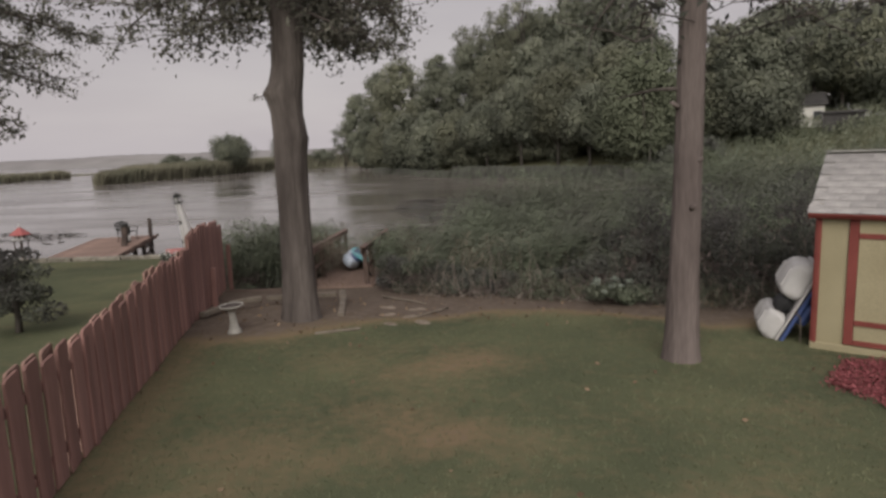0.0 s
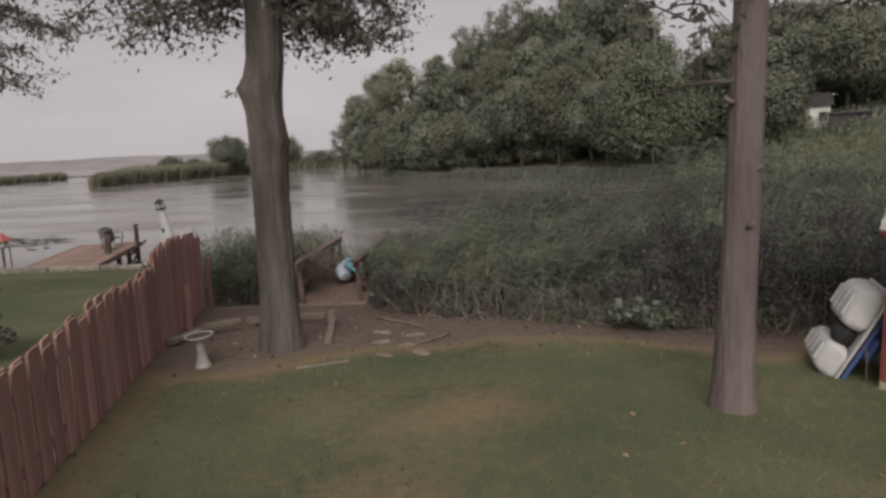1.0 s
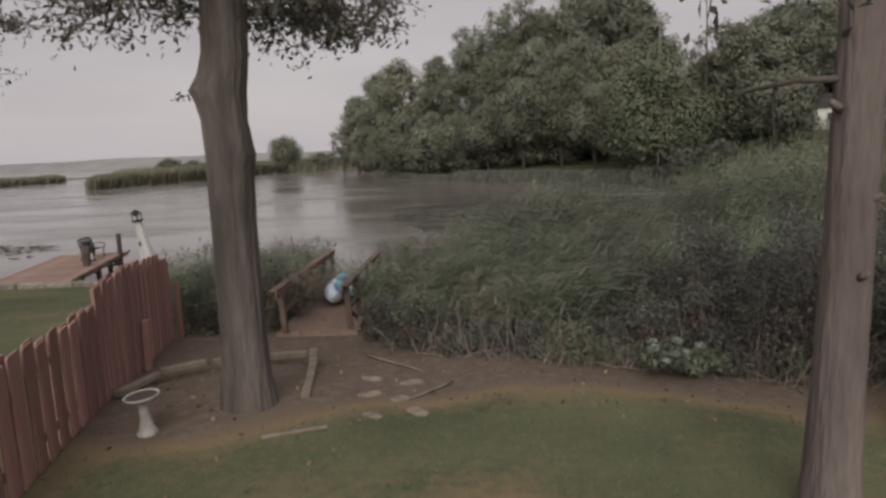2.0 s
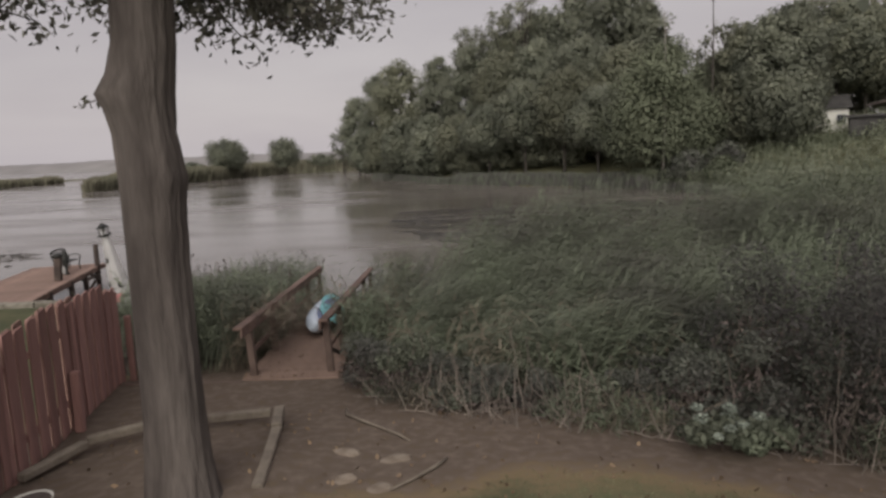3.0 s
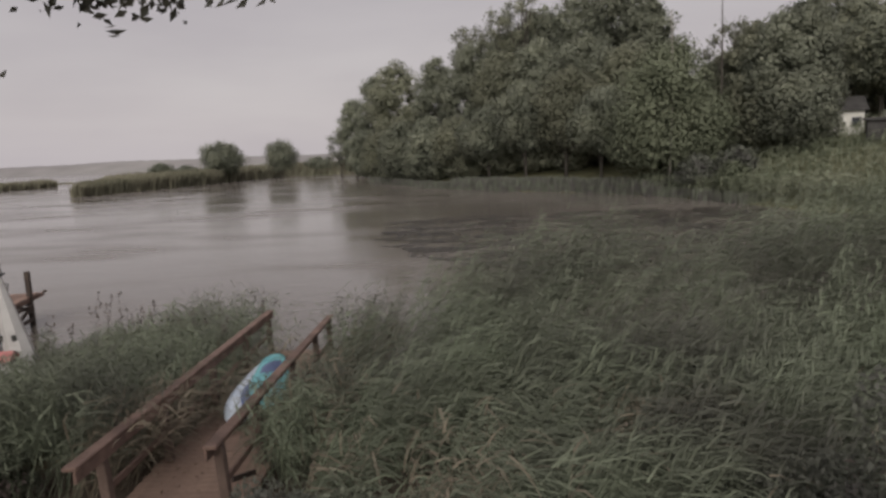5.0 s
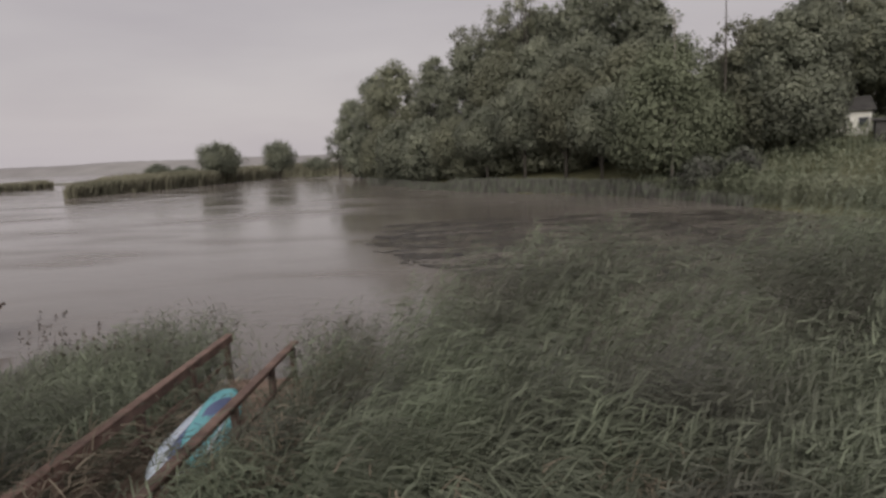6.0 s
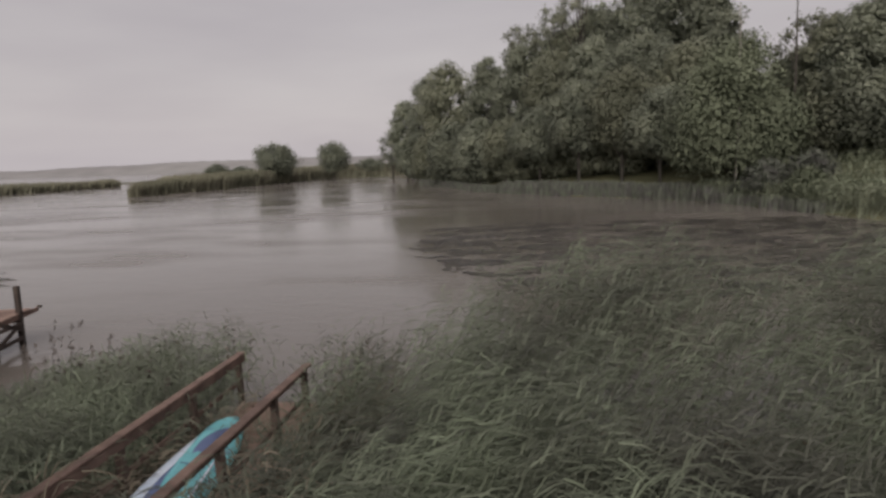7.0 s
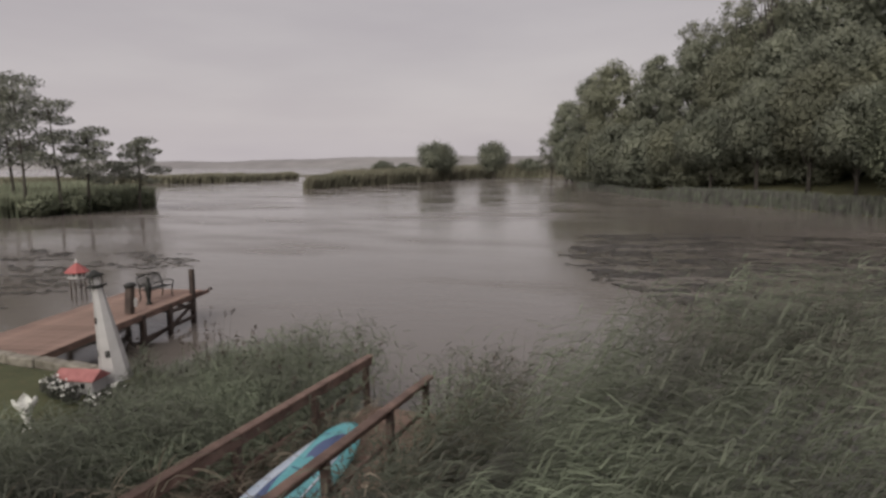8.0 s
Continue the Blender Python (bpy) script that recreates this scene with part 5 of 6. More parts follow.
def build_bed():
    """Timbers round the tree bed."""
    def timber(a, b, w, h, label, name="timber"):
        a, b = (Vector((p[0], p[1], p[2] + 0.045)) for p in (a, b))
        bm = between(a, b, (w, h), 0.012)
        t = part(name, bm, M_TIMBER, None)
        tagged(t, label, "timber", "timbers round the tree bed")
    timber((-1.92, 10.95, -0.47), (-2.11, 12.4, -0.50), 0.12, 0.06, "grey weathered plank laid across the soil")
    timber((-2.12, 12.44, -0.50), (-2.24, 13.05, -0.52), 0.13, 0.12, "short grey timber block at the corner of the bed")
    timber((-2.36, 13.05, -0.55), (-3.75, 12.72, -0.52), 0.11, 0.10, "long grey timber edging the tree bed")
    timber((-3.8, 12.55, -0.47), (-4.35, 12.2, -0.48), 0.11, 0.10, "split timber end beside the fence")
    timber((-4.35, 12.15, -0.50), (-4.55, 11.3, -0.47), 0.12, 0.09, "grey timber edging along the fence")
    timber((-1.45, 10.0, -0.46), (-2.15, 9.75, -0.45), 0.05, 0.045, "thin dead branch lying at the edge of the grass", "dead_branch")
    p = np.array([(-1.42, 13.45), (-1.36, 13.2), (-1.15, 12.95), (-0.85, 12.65), (-0.6, 12.4), (-0.45, 12.2)])
    t = add("stick", mesh_of("stick", *tube([(a, b, float(land(a, b)) + 0.03) for a, b in p], [0.013, 0.02, 0.02, 0.018, 0.016, 0.008], 7, 0.2), M_TIMBER, True))
    tagged(t, "long curved pale stick lying on bare soil", "stick")
    p = np.array([(-0.01, 11.63), (-0.14, 11.42), (-0.36, 11.15), (-0.58, 10.92)])
    t = add("stick", mesh_of("stick", *tube([(a, b, float(land(a, b)) + 0.03) for a, b in p], [0.014, 0.018, 0.016, 0.008], 7, 0.2), M_TIMBER, True))
    tagged(t, "short pale stick lying on bare soil", "stick")
    r = np.random.default_rng(2)
    for x, y in ((-1.1, 11.2), (-0.7, 11.0), (-1.0, 10.4), (-0.45, 10.5), (-1.2, 11.9), (-0.6, 11.7)):
        v, f = hull(r.uniform(0.3, 0.5), r.uniform(0.22, 0.34), 0.07, 0.7, 8, 10, 0.8)
        tagged(add("flat_stone", mesh_of("flat_stone", v, f, M_FLAT, True), None, "", pose(x, y, float(land(x, y)) - 0.024, 0, 0, r.uniform(0, 180))), "flat pale stepping stone sunk in soil", "stone", "stepping stones")


def build_mulch():
    r = np.random.default_rng(6)
    n = 13000
    a = r.random(n) * 2 * math.pi
    q = np.sqrt(r.random(n))
    q = q * (1 + 0.10 * np.sin(3 * a + 1) + 0.07 * np.sin(7 * a) + 0.08 * r.normal(size=n) * (q > 0.8))
    x, y = 5.5 + 1.1 * q * np.cos(a), 6.75 + 1.3 * q * np.sin(a)
    k = ((x - 5.17) * 0.643 + (y - 8.69) * 0.766 < -0.06) & (x > 4.62 + 0.85 * (y - 7.3) + 0.05 * r.normal(size=n))
    x, y = x[k], y[k]
    c = np.stack([x, y, land(x, y) + 0.025 + 0.02 * r.random(len(x))], 1)
    tagged(new("red_mulch", fast_mesh("red_mulch", *leaves(c, 0.044, 0.5, 0, 2.2, r), M_MULCH)), "loose heap of dyed red wood-chip mulch by the shed", "mulch", kind="stuff")


def build_lawn():
    """Blades of the lawn, thinner where it is worn."""
    r = np.random.default_rng(8)
    n = 80000
    x, y = r.uniform(-5.6, 8.5, n), 1.6 + 11.0 * r.random(n) ** 1.25
    s = soil_at(x, y)
    k = (r.random(n) > s * 1.05) & (y < 12.4)
    x, y = x[k], y[k]
    m = len(x)
    d = np.stack([0.5 * r.normal(size=m), 0.5 * r.normal(size=m), np.ones(m)], 1)
    d /= np.linalg.norm(d, axis=1)[:, None]
    L = r.uniform(0.03, 0.065, m)
    v, f = ribbons(np.stack([x, y, land(x, y) - 0.004], 1), d, L, np.full(m, 0.009), np.stack([L * 0.3 * r.normal(size=m), L * 0.3 * r.normal(size=m), -0.2 * L], 1), 1)
    tagged(new("lawn_grass", fast_mesh("lawn_grass", v, f, M_GRASS)), "short mown lawn grass, thin in worn patches", "grass", kind="stuff")
    n = 1500
    x, y = r.uniform(-4.5, 5.5, n), r.uniform(2.5, 13.5, n)
    k = r.random(n) < 0.05 + 0.6 * (y > 9.8)
    x, y = x[k], y[k]
    c = np.stack([x, y, land(x, y) + 0.02], 1)
    tagged(new("fallen_leaves", fast_mesh("fallen_leaves", *leaves(c, 0.065, 0.4, 0, 1.7, r), M_DRY_LEAF)), "scattered dry brown leaves on lawn and soil", "leaves", kind="stuff")


# ---------------------------------------------------------------- gangway to the water


def build_gangway():
    deck = lambda y: float(np.interp(y, [15.2, 17.5, 24.6], [-0.80, -0.95, -1.42]))
    top = lambda y: float(np.interp(y, [14.75, 24.0], [0.18, -0.43]))
    xl = lambda y: float(np.interp(y, [14.75, 24.0], [-3.29, -3.80]))
    xr = lambda y: float(np.interp(y, [15.2, 24.4], [-2.02, -2.15]))
    t = thing("gangway", pose(0, 0, 0), "weathered reddish wooden gangway with plank rails leading to the water", "gangway")
    me = bpy.data.meshes.new("deck_board")
    bm = boxed((1.62, 0.14, 0.036), None, 0.004)
    bm.to_mesh(me)
    bm.free()
    me.materials.append(M_PLANK)
    r = np.random.default_rng(3)
    for y in np.arange(15.25, 23.7, 0.147):
        add("deck_board", me, t, "", pose((xl(y) + xr(y)) / 2 + r.normal() * 0.012, y, deck(y) - 0.02 + r.normal() * 0.002, -3, 0, r.normal() * 0.4))
    for x in (-3.45, -2.2):
        part("joist", between((x, 15.2, deck(15.2) - 0.12), (x - 0.15, 23.7, deck(23.7) - 0.12), (0.06, 0.15)), M_PILE, t)
    part("sill", between((-6.2, 15.2, -0.82), (-3.45, 15.1, -0.85), (0.13, 0.08)), M_POST, t, "earthy brown sill timber across the foot")
    for side, fx in ((-1, xl), (1, xr)):
        ys = (15.45, 17.2, 19.4, 21.6, 23.75) if side < 0 else (15.55, 17.0, 19.2, 21.2, 22.8)
        for i, y in enumerate(ys):
            low = max(WATER - 0.4, float(land(fx(y), y)) - 0.15) if i else deck(y) - 0.1
            part("post", between((fx(y) + 0.02, y, low), (fx(y) - 0.04, y, top(y) - 0.02), (0.11, 0.11), 0.008), M_POST, t)
        for a, b in zip(ys[:-1], ys[1:]):
            a2 = a - (0.65 if side < 0 else 0.3) if a == ys[0] else a
            b2 = b + 0.25 if b == ys[-1] else b + 0.004
            part("handrail", between((fx(a2) - 0.03, a2, top(a2)), (fx(b2) - 0.03, b2, top(b2)), (0.155, 0.048), 0.01), M_RAIL, t)
            part("rail_board", between((fx(a2) - 0.03 - side * 0.05, a2, top(a2) - 0.093), (fx(b2) - 0.03 - side * 0.05, b2, top(b2) - 0.093), (0.036, 0.13), 0.006), M_RAIL, t)
            part("mid_rail", between((fx(a) - side * 0.0, a, (top(a) + deck(a)) / 2 - 0.05), (fx(b), b, (top(b) + deck(b)) / 2 - 0.05), (0.035, 0.09), 0.006), M_RAIL, t)
    for y in (16.1, 18.3):
        part("brace", between((xr(y), y - 0.3, deck(y) + 0.35), (xr(y), y + 0.5, deck(y) + 0.02), (0.035, 0.07), 0.006), M_PILE, t)
    x, y = r.uniform(-3.5, -2.1, 240), 15.2 + 7.5 * r.random(240) ** 1.6
    z = np.interp(y, [15.2, 17.5, 24.6], [-0.80, -0.95, -1.42]) + 0.012
    tagged(new("leaf_litter", fast_mesh("leaf_litter", *leaves(np.stack([x, y, z], 1), 0.055, 0.5, 0, 2.2, r, np.tile([0, 0, 1.0], (240, 1))), M_DRY_LEAF)), "dry brown litter lying on the gangway boards", "leaves", kind="stuff")


def board_mesh(length, width, thick, material, rocker=0.10):
    v, f = hull(length, width, thick, 0.62, 22, 18, 0.85, rocker)
    return mesh_of("body", v, f, material, True)


def build_boards():
    """Two boards leaning on one another inside the gangway rail."""
    t = thing("kayak", Matrix.Translation((-2.99, 19.75, -0.88)) @ Matrix.Rotation(radians(4), 4, "Z") @ Matrix.Rotation(radians(-4), 4, "X") @ Matrix.Rotation(radians(38), 4, "Y"), "white and blue kayak lying on the gangway boards", "kayak", "boats on the gangway")
    v, f = hull(3.3, 0.56, 0.36, 0.62, 24, 18, 0.8, 0.06)
    add("hull", mesh_of("hull", v, f, M_PALE, True), t)
    v, f = hull(2.9, 0.46, 0.14, 0.6, 20, 14, 0.85, 0.05)
    add("deck", mesh_of("deck", v + np.array([0.06, 0.1, 0.14]), f, M_NAVY, True), t, "dark blue upper deck")
    t = thing("paddle_board", Matrix.Translation((-2.80, 20.1, -0.86)) @ Matrix.Rotation(radians(9), 4, "Z") @ Matrix.Rotation(radians(-3), 4, "X") @ Matrix.Rotation(radians(34), 4, "Y"), "turquoise paddle board with dark stripes leaning on the rail", "paddle board", "boats on the gangway")
    add("body", board_mesh(3.2, 0.66, 0.13, M_TEAL), t)
    for dx, w, L in ((-0.10, 0.022, 2.0), (0.10, 0.05, 2.4)):
        p = [(dx, f * L / 2, 0.058 + 0.10 * (f * L / 3.0) ** 2) for f in np.linspace(-1, 1, 9)]
        add("stripe", mesh_of("stripe", *tube(p, [w * 0.4] * 9, 6), M_NAVY if dx < 0 else M_PALE, True), t, "narrow dark stripe" if dx < 0 else "pale stripe")
    r = np.random.default_rng(5)
    for k in range(12):
        x, y = r.uniform(-0.26, 0.3), r.uniform(-1.1, 0.9)
        part("mark", boxed((0.018, r.uniform(0.08, 0.2), 0.004), pose(x, y, 0.066 + 0.04 * (y / 1.5) ** 2, 0, 0, r.uniform(-60, 60))), M_NAVY, t)


# ---------------------------------------------------------------- the neighbour's dock


def build_dock():
    Z = -1.35
    a, b = Vector((-12.95, 23.2, 0)), Vector((-14.98, 32.25, 0))
    a = a - (b - a).normalized() * 0.45
    d = (b - a).normalized()
    s = Vector((-d.y, d.x, 0))
    L = (b - a).length
    m = Matrix(((s.x, d.x, 0, a.x), (s.y, d.y, 0, a.y), (0, 0, 1, 0), (0, 0, 0, 1)))
    t = thing("dock", m, "reddish plank dock on dark timber piles over the lake", "dock")
    W = 2.8
    me = bpy.data.meshes.new("deck_board")
    bm = boxed((W, 0.142, 0.04), None, 0.004)
    bm.to_mesh(me)
    bm.free()
    me.materials.append(M_DECK)
    r = np.random.default_rng(9)
    for y in np.arange(0.0, L, 0.15):
        add("deck_board", me, t, "", pose(W / 2 + r.normal() * 0.012, y, Z + r.normal() * 0.003, 0, 0, r.normal() * 0.25))
    for x in (0.05, W - 0.05):
        part("side_beam", between((x, -0.1, Z - 0.12), (x, L + 0.45, Z - 0.12), (0.07, 0.14)), M_RAIL, t, "weathered side beam")
    for y in (0.75, 3.65, 5.75, 7.35, 8.95):
        part("cross_beam", between((0.0, y, Z - 0.25), (W, y, Z - 0.25), (0.08, 0.14)), M_PILE, t)
        for x in (0.06, W - 0.06):
            tall = 0.95 if (y == 8.95 and x < 1) else -0.05
            part("pile", between((x, y, WATER - 0.9), (x - 0.02 * (tall > 0), y, Z + tall), (0.17, 0.17), 0.02), M_PILE, t)
    for y0, y1, z0, z1 in ((5.75, 8.95, -0.82, -0.82), (7.35, 8.95, -0.80, -0.32), (7.35, 8.95, -0.28, -0.36), (5.75, 7.35, -0.95, -0.78), (7.75, 8.9, -0.12, -0.55)):
        for x in (0.0, W):
            part("brace", between((x, y0, Z + z0), (x, y1, Z + z1), (0.06, 0.13)), M_PILE, t)
    part("corner_cleat", between((-0.05, L + 0.35, Z - 0.02), (0.02, L + 0.6, Z - 0.06), (0.12, 0.10)), M_PILE, t)
    # a short squat pile with a cap where the bin stands
    p = thing("bollard", m @ pose(0.45, 5.70, Z + 0.02), "short dark bollard with a rounded cap and a hanging white bottle", "bollard")
    part("shaft", boxed((0.24, 0.24, 0.88), pose(-0.03, 0, 0.44, 0, -5, 0), 0.03), M_PILE, p)
    v, f = hull(0.42, 0.34, 0.18, 0.7, 10, 12, 0.8)
    add("cap", mesh_of("cap", v + np.array([-0.04, 0.05, 0.93]), f, M_IRON, True), p)
    v, f = hull(0.30, 0.12, 0.12, 0.5, 8, 10, 0.8)
    vv = v[:, [0, 2, 1]] + np.array([-0.2, 0.05, 0.36])
    add("bottle", mesh_of("bottle", vv, f, M_WHITE, True), p, "white hanging float")
    bench(m @ pose(0.62, 7.90, Z + 0.02, 0, 0, 8))
    u = thing("garden_urn", m @ pose(0.62, 7.07, Z + 0.02), "slim dark iron urn standing at the end of the bench", "urn")
    add("urn_body", mesh_of("urn_body", *lathe([(0.10, 0.0), (0.11, 0.04), (0.05, 0.12), (0.09, 0.35), (0.115, 0.55), (0.10, 0.72), (0.05, 0.80), (0.06, 0.88), (0.02, 0.97)], 14), M_IRON, True), u)


def bench(m):
    t = thing("bench", m, "dark iron garden bench with slatted curved back on the dock", "bench")
    for y in (-0.58, 0.58):
        arm = [(0.02, y, 0.0), (0.06, y, 0.22), (0.0, y, 0.42), (-0.04, y, 0.60), (0.16, y, 0.63), (0.42, y, 0.60), (0.46, y, 0.42), (0.42, y, 0.2), (0.48, y, 0.0)]
        add("leg_frame", mesh_of("leg_frame", *tube(arm, [0.024] * 9, 7), M_IRON, True), t)
    for k in range(6):
        part("seat_slat", boxed((0.05, 1.16, 0.022), pose(0.05 + 0.072 * k, 0, 0.42), 0.004), M_IRON, t)
    for y in (-0.58, 0.58):
        add("back_post", mesh_of("back_post", *tube([(0.42, y, 0.42), (0.50, y, 0.65), (0.55, y, 0.84)], [0.022] * 3, 7), M_IRON, True), t)
    top = [(0.55 + 0.0 * f, 0.58 * f, 0.84 + 0.08 * (1 - f * f)) for f in np.linspace(-1, 1, 11)]
    add("top_rail", mesh_of("top_rail", *tube(top, [0.024] * 11, 7), M_IRON, True), t)
    add("low_rail", mesh_of("low_rail", *tube([(0.46, -0.58, 0.53), (0.46, 0.58, 0.53)], [0.02] * 2, 7), M_IRON, True), t)
    for k in range(13):
        y = -0.50 + k * 0.083
        add("back_slat", mesh_of("back_slat", *tube([(0.46, y, 0.53), (0.50, y, 0.68), (0.545, y, 0.84 + 0.08 * (1 - (y / 0.58) ** 2))], [0.012] * 3, 5), M_IRON, True), t)


def build_lighthouse():
    """The garden lighthouse: an eight-sided tapering tower."""
    m = Matrix.Translation((-9.24, 22.72, -1.12)) @ Matrix.Rotation(radians(-10.0), 4, "Y")
    t = thing("garden_lighthouse", m, "white wooden garden lighthouse with small dark windows, leaning slightly", "garden ornament")
    add("tower", mesh_of("tower", *lathe([(0.33, 0.0), (0.32, 0.06), (0.105, 2.02), (0.10, 2.03)], 8), M_WHITE), t)
    add("gallery", mesh_of("gallery", *lathe([(0.12, 2.03), (0.2, 2.06), (0.2, 2.09), (0.09, 2.09)], 8), M_IRON), t, "dark gallery ring")
    add("lantern", mesh_of("lantern", *lathe([(0.085, 2.09), (0.085, 2.27)], 8), M_WHITE), t)
    for k in range(4):
        th = k * math.pi / 2 + 0.4
        part("lantern_post", boxed((0.02, 0.02, 0.2), pose(0.13 * math.cos(th), 0.13 * math.sin(th), 2.19)), M_IRON, t)
    add("cap", mesh_of("cap", *lathe([(0.17, 2.27), (0.17, 2.30), (0.08, 2.37), (0.02, 2.42)], 8), M_IRON), t, "dark lantern roof")
    for th, z in ((-1.9, 1.35), (-1.0, 0.62), (-2.3, 0.66)):
        r = 0.325 - 0.109 * z
        part("window", boxed((0.02, 0.10, 0.14), Matrix.Rotation(th, 4, "Z") @ pose(r - 0.012, 0, z, 0, -5, 0), 0.004), M_IRON, t, "small dark window")


def build_bird_feeder():
    """The red-roofed pavilion on posts that stands in the shallows."""
    t = thing("bird_house", pose(-22.6, 33.2, -2.40) @ Matrix.Diagonal((0.84, 0.84, 0.94, 1)), "red-roofed white bird house on legs in the shallows", "bird house")
    for k in range(4):
        th = k * math.pi / 2 + 0.5
        part("leg", boxed((0.06, 0.06, 1.65), pose(0.36 * math.cos(th), 0.36 * math.sin(th), 0.2), 0.008), M_PILE, t)
    add("platform", mesh_of("platform", *lathe([(0.48, 1.0), (0.50, 1.03), (0.50, 1.06), (0.4, 1.07)], 8), M_WHITE), t)
    add("body", mesh_of("body", *lathe([(0.37, 1.07), (0.37, 1.30)], 8), M_WHITE), t)
    for k in range(8):
        th = (k + 0.5) * math.pi / 4
        part("opening", boxed((0.03, 0.15, 0.15), Matrix.Rotation(th, 4, "Z") @ pose(0.335, 0, 1.185)), M_IRON, t, "dark opening")
    add("roof", mesh_of("roof", *lathe([(0.60, 1.28), (0.60, 1.31), (0.28, 1.56), (0.08, 1.70)], 8), M_ROOFRED), t)
    add("finial", mesh_of("finial", *lathe([(0.05, 1.70), (0.08, 1.78), (0.03, 1.88), (0.01, 1.95)], 8), M_WHITE), t)


def build_left_bank():
    """Kerb stones where the neighbour's turf meets the dock, a red pot and flowers."""
    r = np.random.default_rng(14)
    for k in range(9):
        x = -9.75 - 0.92 * k
        tagged(part("kerb_stone", boxed((0.90, 0.30, 0.24), pose(x, 23.02 + 0.03 * k + r.normal() * 0.015, -1.14 + r.normal() * 0.008, r.normal(), r.normal(), -2 + r.normal()), 0.03), M_KERB, None), "pale worn kerb stone edging the turf bank", "stone", "kerb stones")
    t = thing("keeper_house", pose(-9.4, 22.0, float(land(-9.4, 22.0)) - 0.02, 0, 0, 12), "small white garden house with a red roof beside the lighthouse", "garden ornament")
    part("wall", boxed((0.78, 0.44, 0.30), pose(0, 0, 0.15), 0.01), M_WHITE, t)
    bm = bmesh.new()
    prof = [(-0.28, 0.275), (0.28, 0.275), (0.28, 0.295), (0.0, 0.46), (-0.28, 0.295)]
    a = [bm.verts.new((-0.45, p[0], p[1])) for p in prof]
    b = [bm.verts.new((0.45, p[0], p[1])) for p in prof]
    bm.faces.new(a)
    bm.faces.new(b[::-1])
    for i in range(5):
        j = (i + 1) % 5
        bm.faces.new((a[i], b[i], b[j], a[j]))
    bmesh.ops.recalc_face_normals(bm, faces=bm.faces)
    part("roof", bm, M_ROOFPINK, t, "faded red roof")
    for x in (-0.2, 0.18):
        part("window", boxed((0.09, 0.02, 0.11), pose(x, -0.222, 0.17), 0.003), M_IRON, t, "small dark window")
    white_flower(-8.66, 20.25, float(land(-8.66, 20.25)) - 0.02, 1)
    for k, (x, y) in enumerate(((-9.35, 21.45), (-9.0, 21.4), (-8.75, 21.7), (-8.45, 21.6), (-9.75, 21.6), (-8.85, 22.3))):
        t = thing("flowering_plant", pose(x, y, float(land(x, y)) - 0.03), "small plant with white blossoms at the foot of the lighthouse", "flower", "white blossoms")
        lobes = [(np.array([0, 0, 0.20]), np.array([0.19, 0.19, 0.16]))]
        add("foliage", fast_mesh("foliage", *leaves(lobed(260, lobes, r), 0.09, 0.4), M_LEAF_S), t)
        add("blossom", fast_mesh("blossom", *leaves(lobed(40, [(np.array([0, 0, 0.29]), np.array([0.18, 0.18, 0.12]))], r, 0.1), 0.075, 0.3, 0, 1.2), M_FLOWER), t)


# ---------------------------------------------------------------- the far side of the water


def build_lily_pads():
    r = np.random.default_rng(18)
    n = 30000
    y = 34 + 27 * r.random(n)
    x = -6 + 32 * r.random(n)
    left = np.interp(y, [34, 38, 46, 54, 58, 61], [2.5, 0.4, -3.2, -4.4, -3.5, 2])
    right = np.interp(y, SHORE_Y, SHORE_X) - 0.3
    k = (x > left + 0.8 * wave(x * 0.8, y * 0.8)) & (x < right) & (wave(x * 1.1, y * 2.6, 3.0) + 0.5 * wave(x * 0.4, y * 0.9, 1.0) > -0.35 + 0.9 * r.random(n))
    x, y = x[k], y[k]
    qx, qy = r.uniform(-36, -21.5, 2600), r.uniform(23, 42, 2600)
    q = wave(qx * 0.7, qy * 1.3, 1.0) + 0.3 * wave(qx * 2.1, qy * 3.0, 2.0) > 0.1
    x, y = np.concatenate([x, qx[q]]), np.concatenate([y, qy[q]])
    x, y = away(x, y)
    m = len(x)
    s = r.uniform(0.08, 0.22, m)
    th = r.uniform(0, 6.3, m)
    vs, fs = np.zeros((m, 8, 3)), []
    for j in range(8):
        rad = s * (1.0 if j else 0.35)
        vs[:, j] = np.stack([x + rad * np.cos(th + j * 0.785) * 1.3, y + rad * np.sin(th + j * 0.785), np.full(m, WATER + 0.012) + 0.03 * r.random(m) * (j % 3 == 1)], 1)
    f = (np.arange(m) * 8)[:, None] + np.arange(8)[None, :]
    quads = np.concatenate([f[:, [0, 1, 2, 3]], f[:, [0, 3, 4, 5]], f[:, [0, 5, 6, 7]]])
    tagged(new("lily_pads", fast_mesh("lily_pads", vs.reshape(-1, 3), quads, M_PAD)), "dark floating water-lily leaves in loose rafts", "lily pads", kind="stuff")


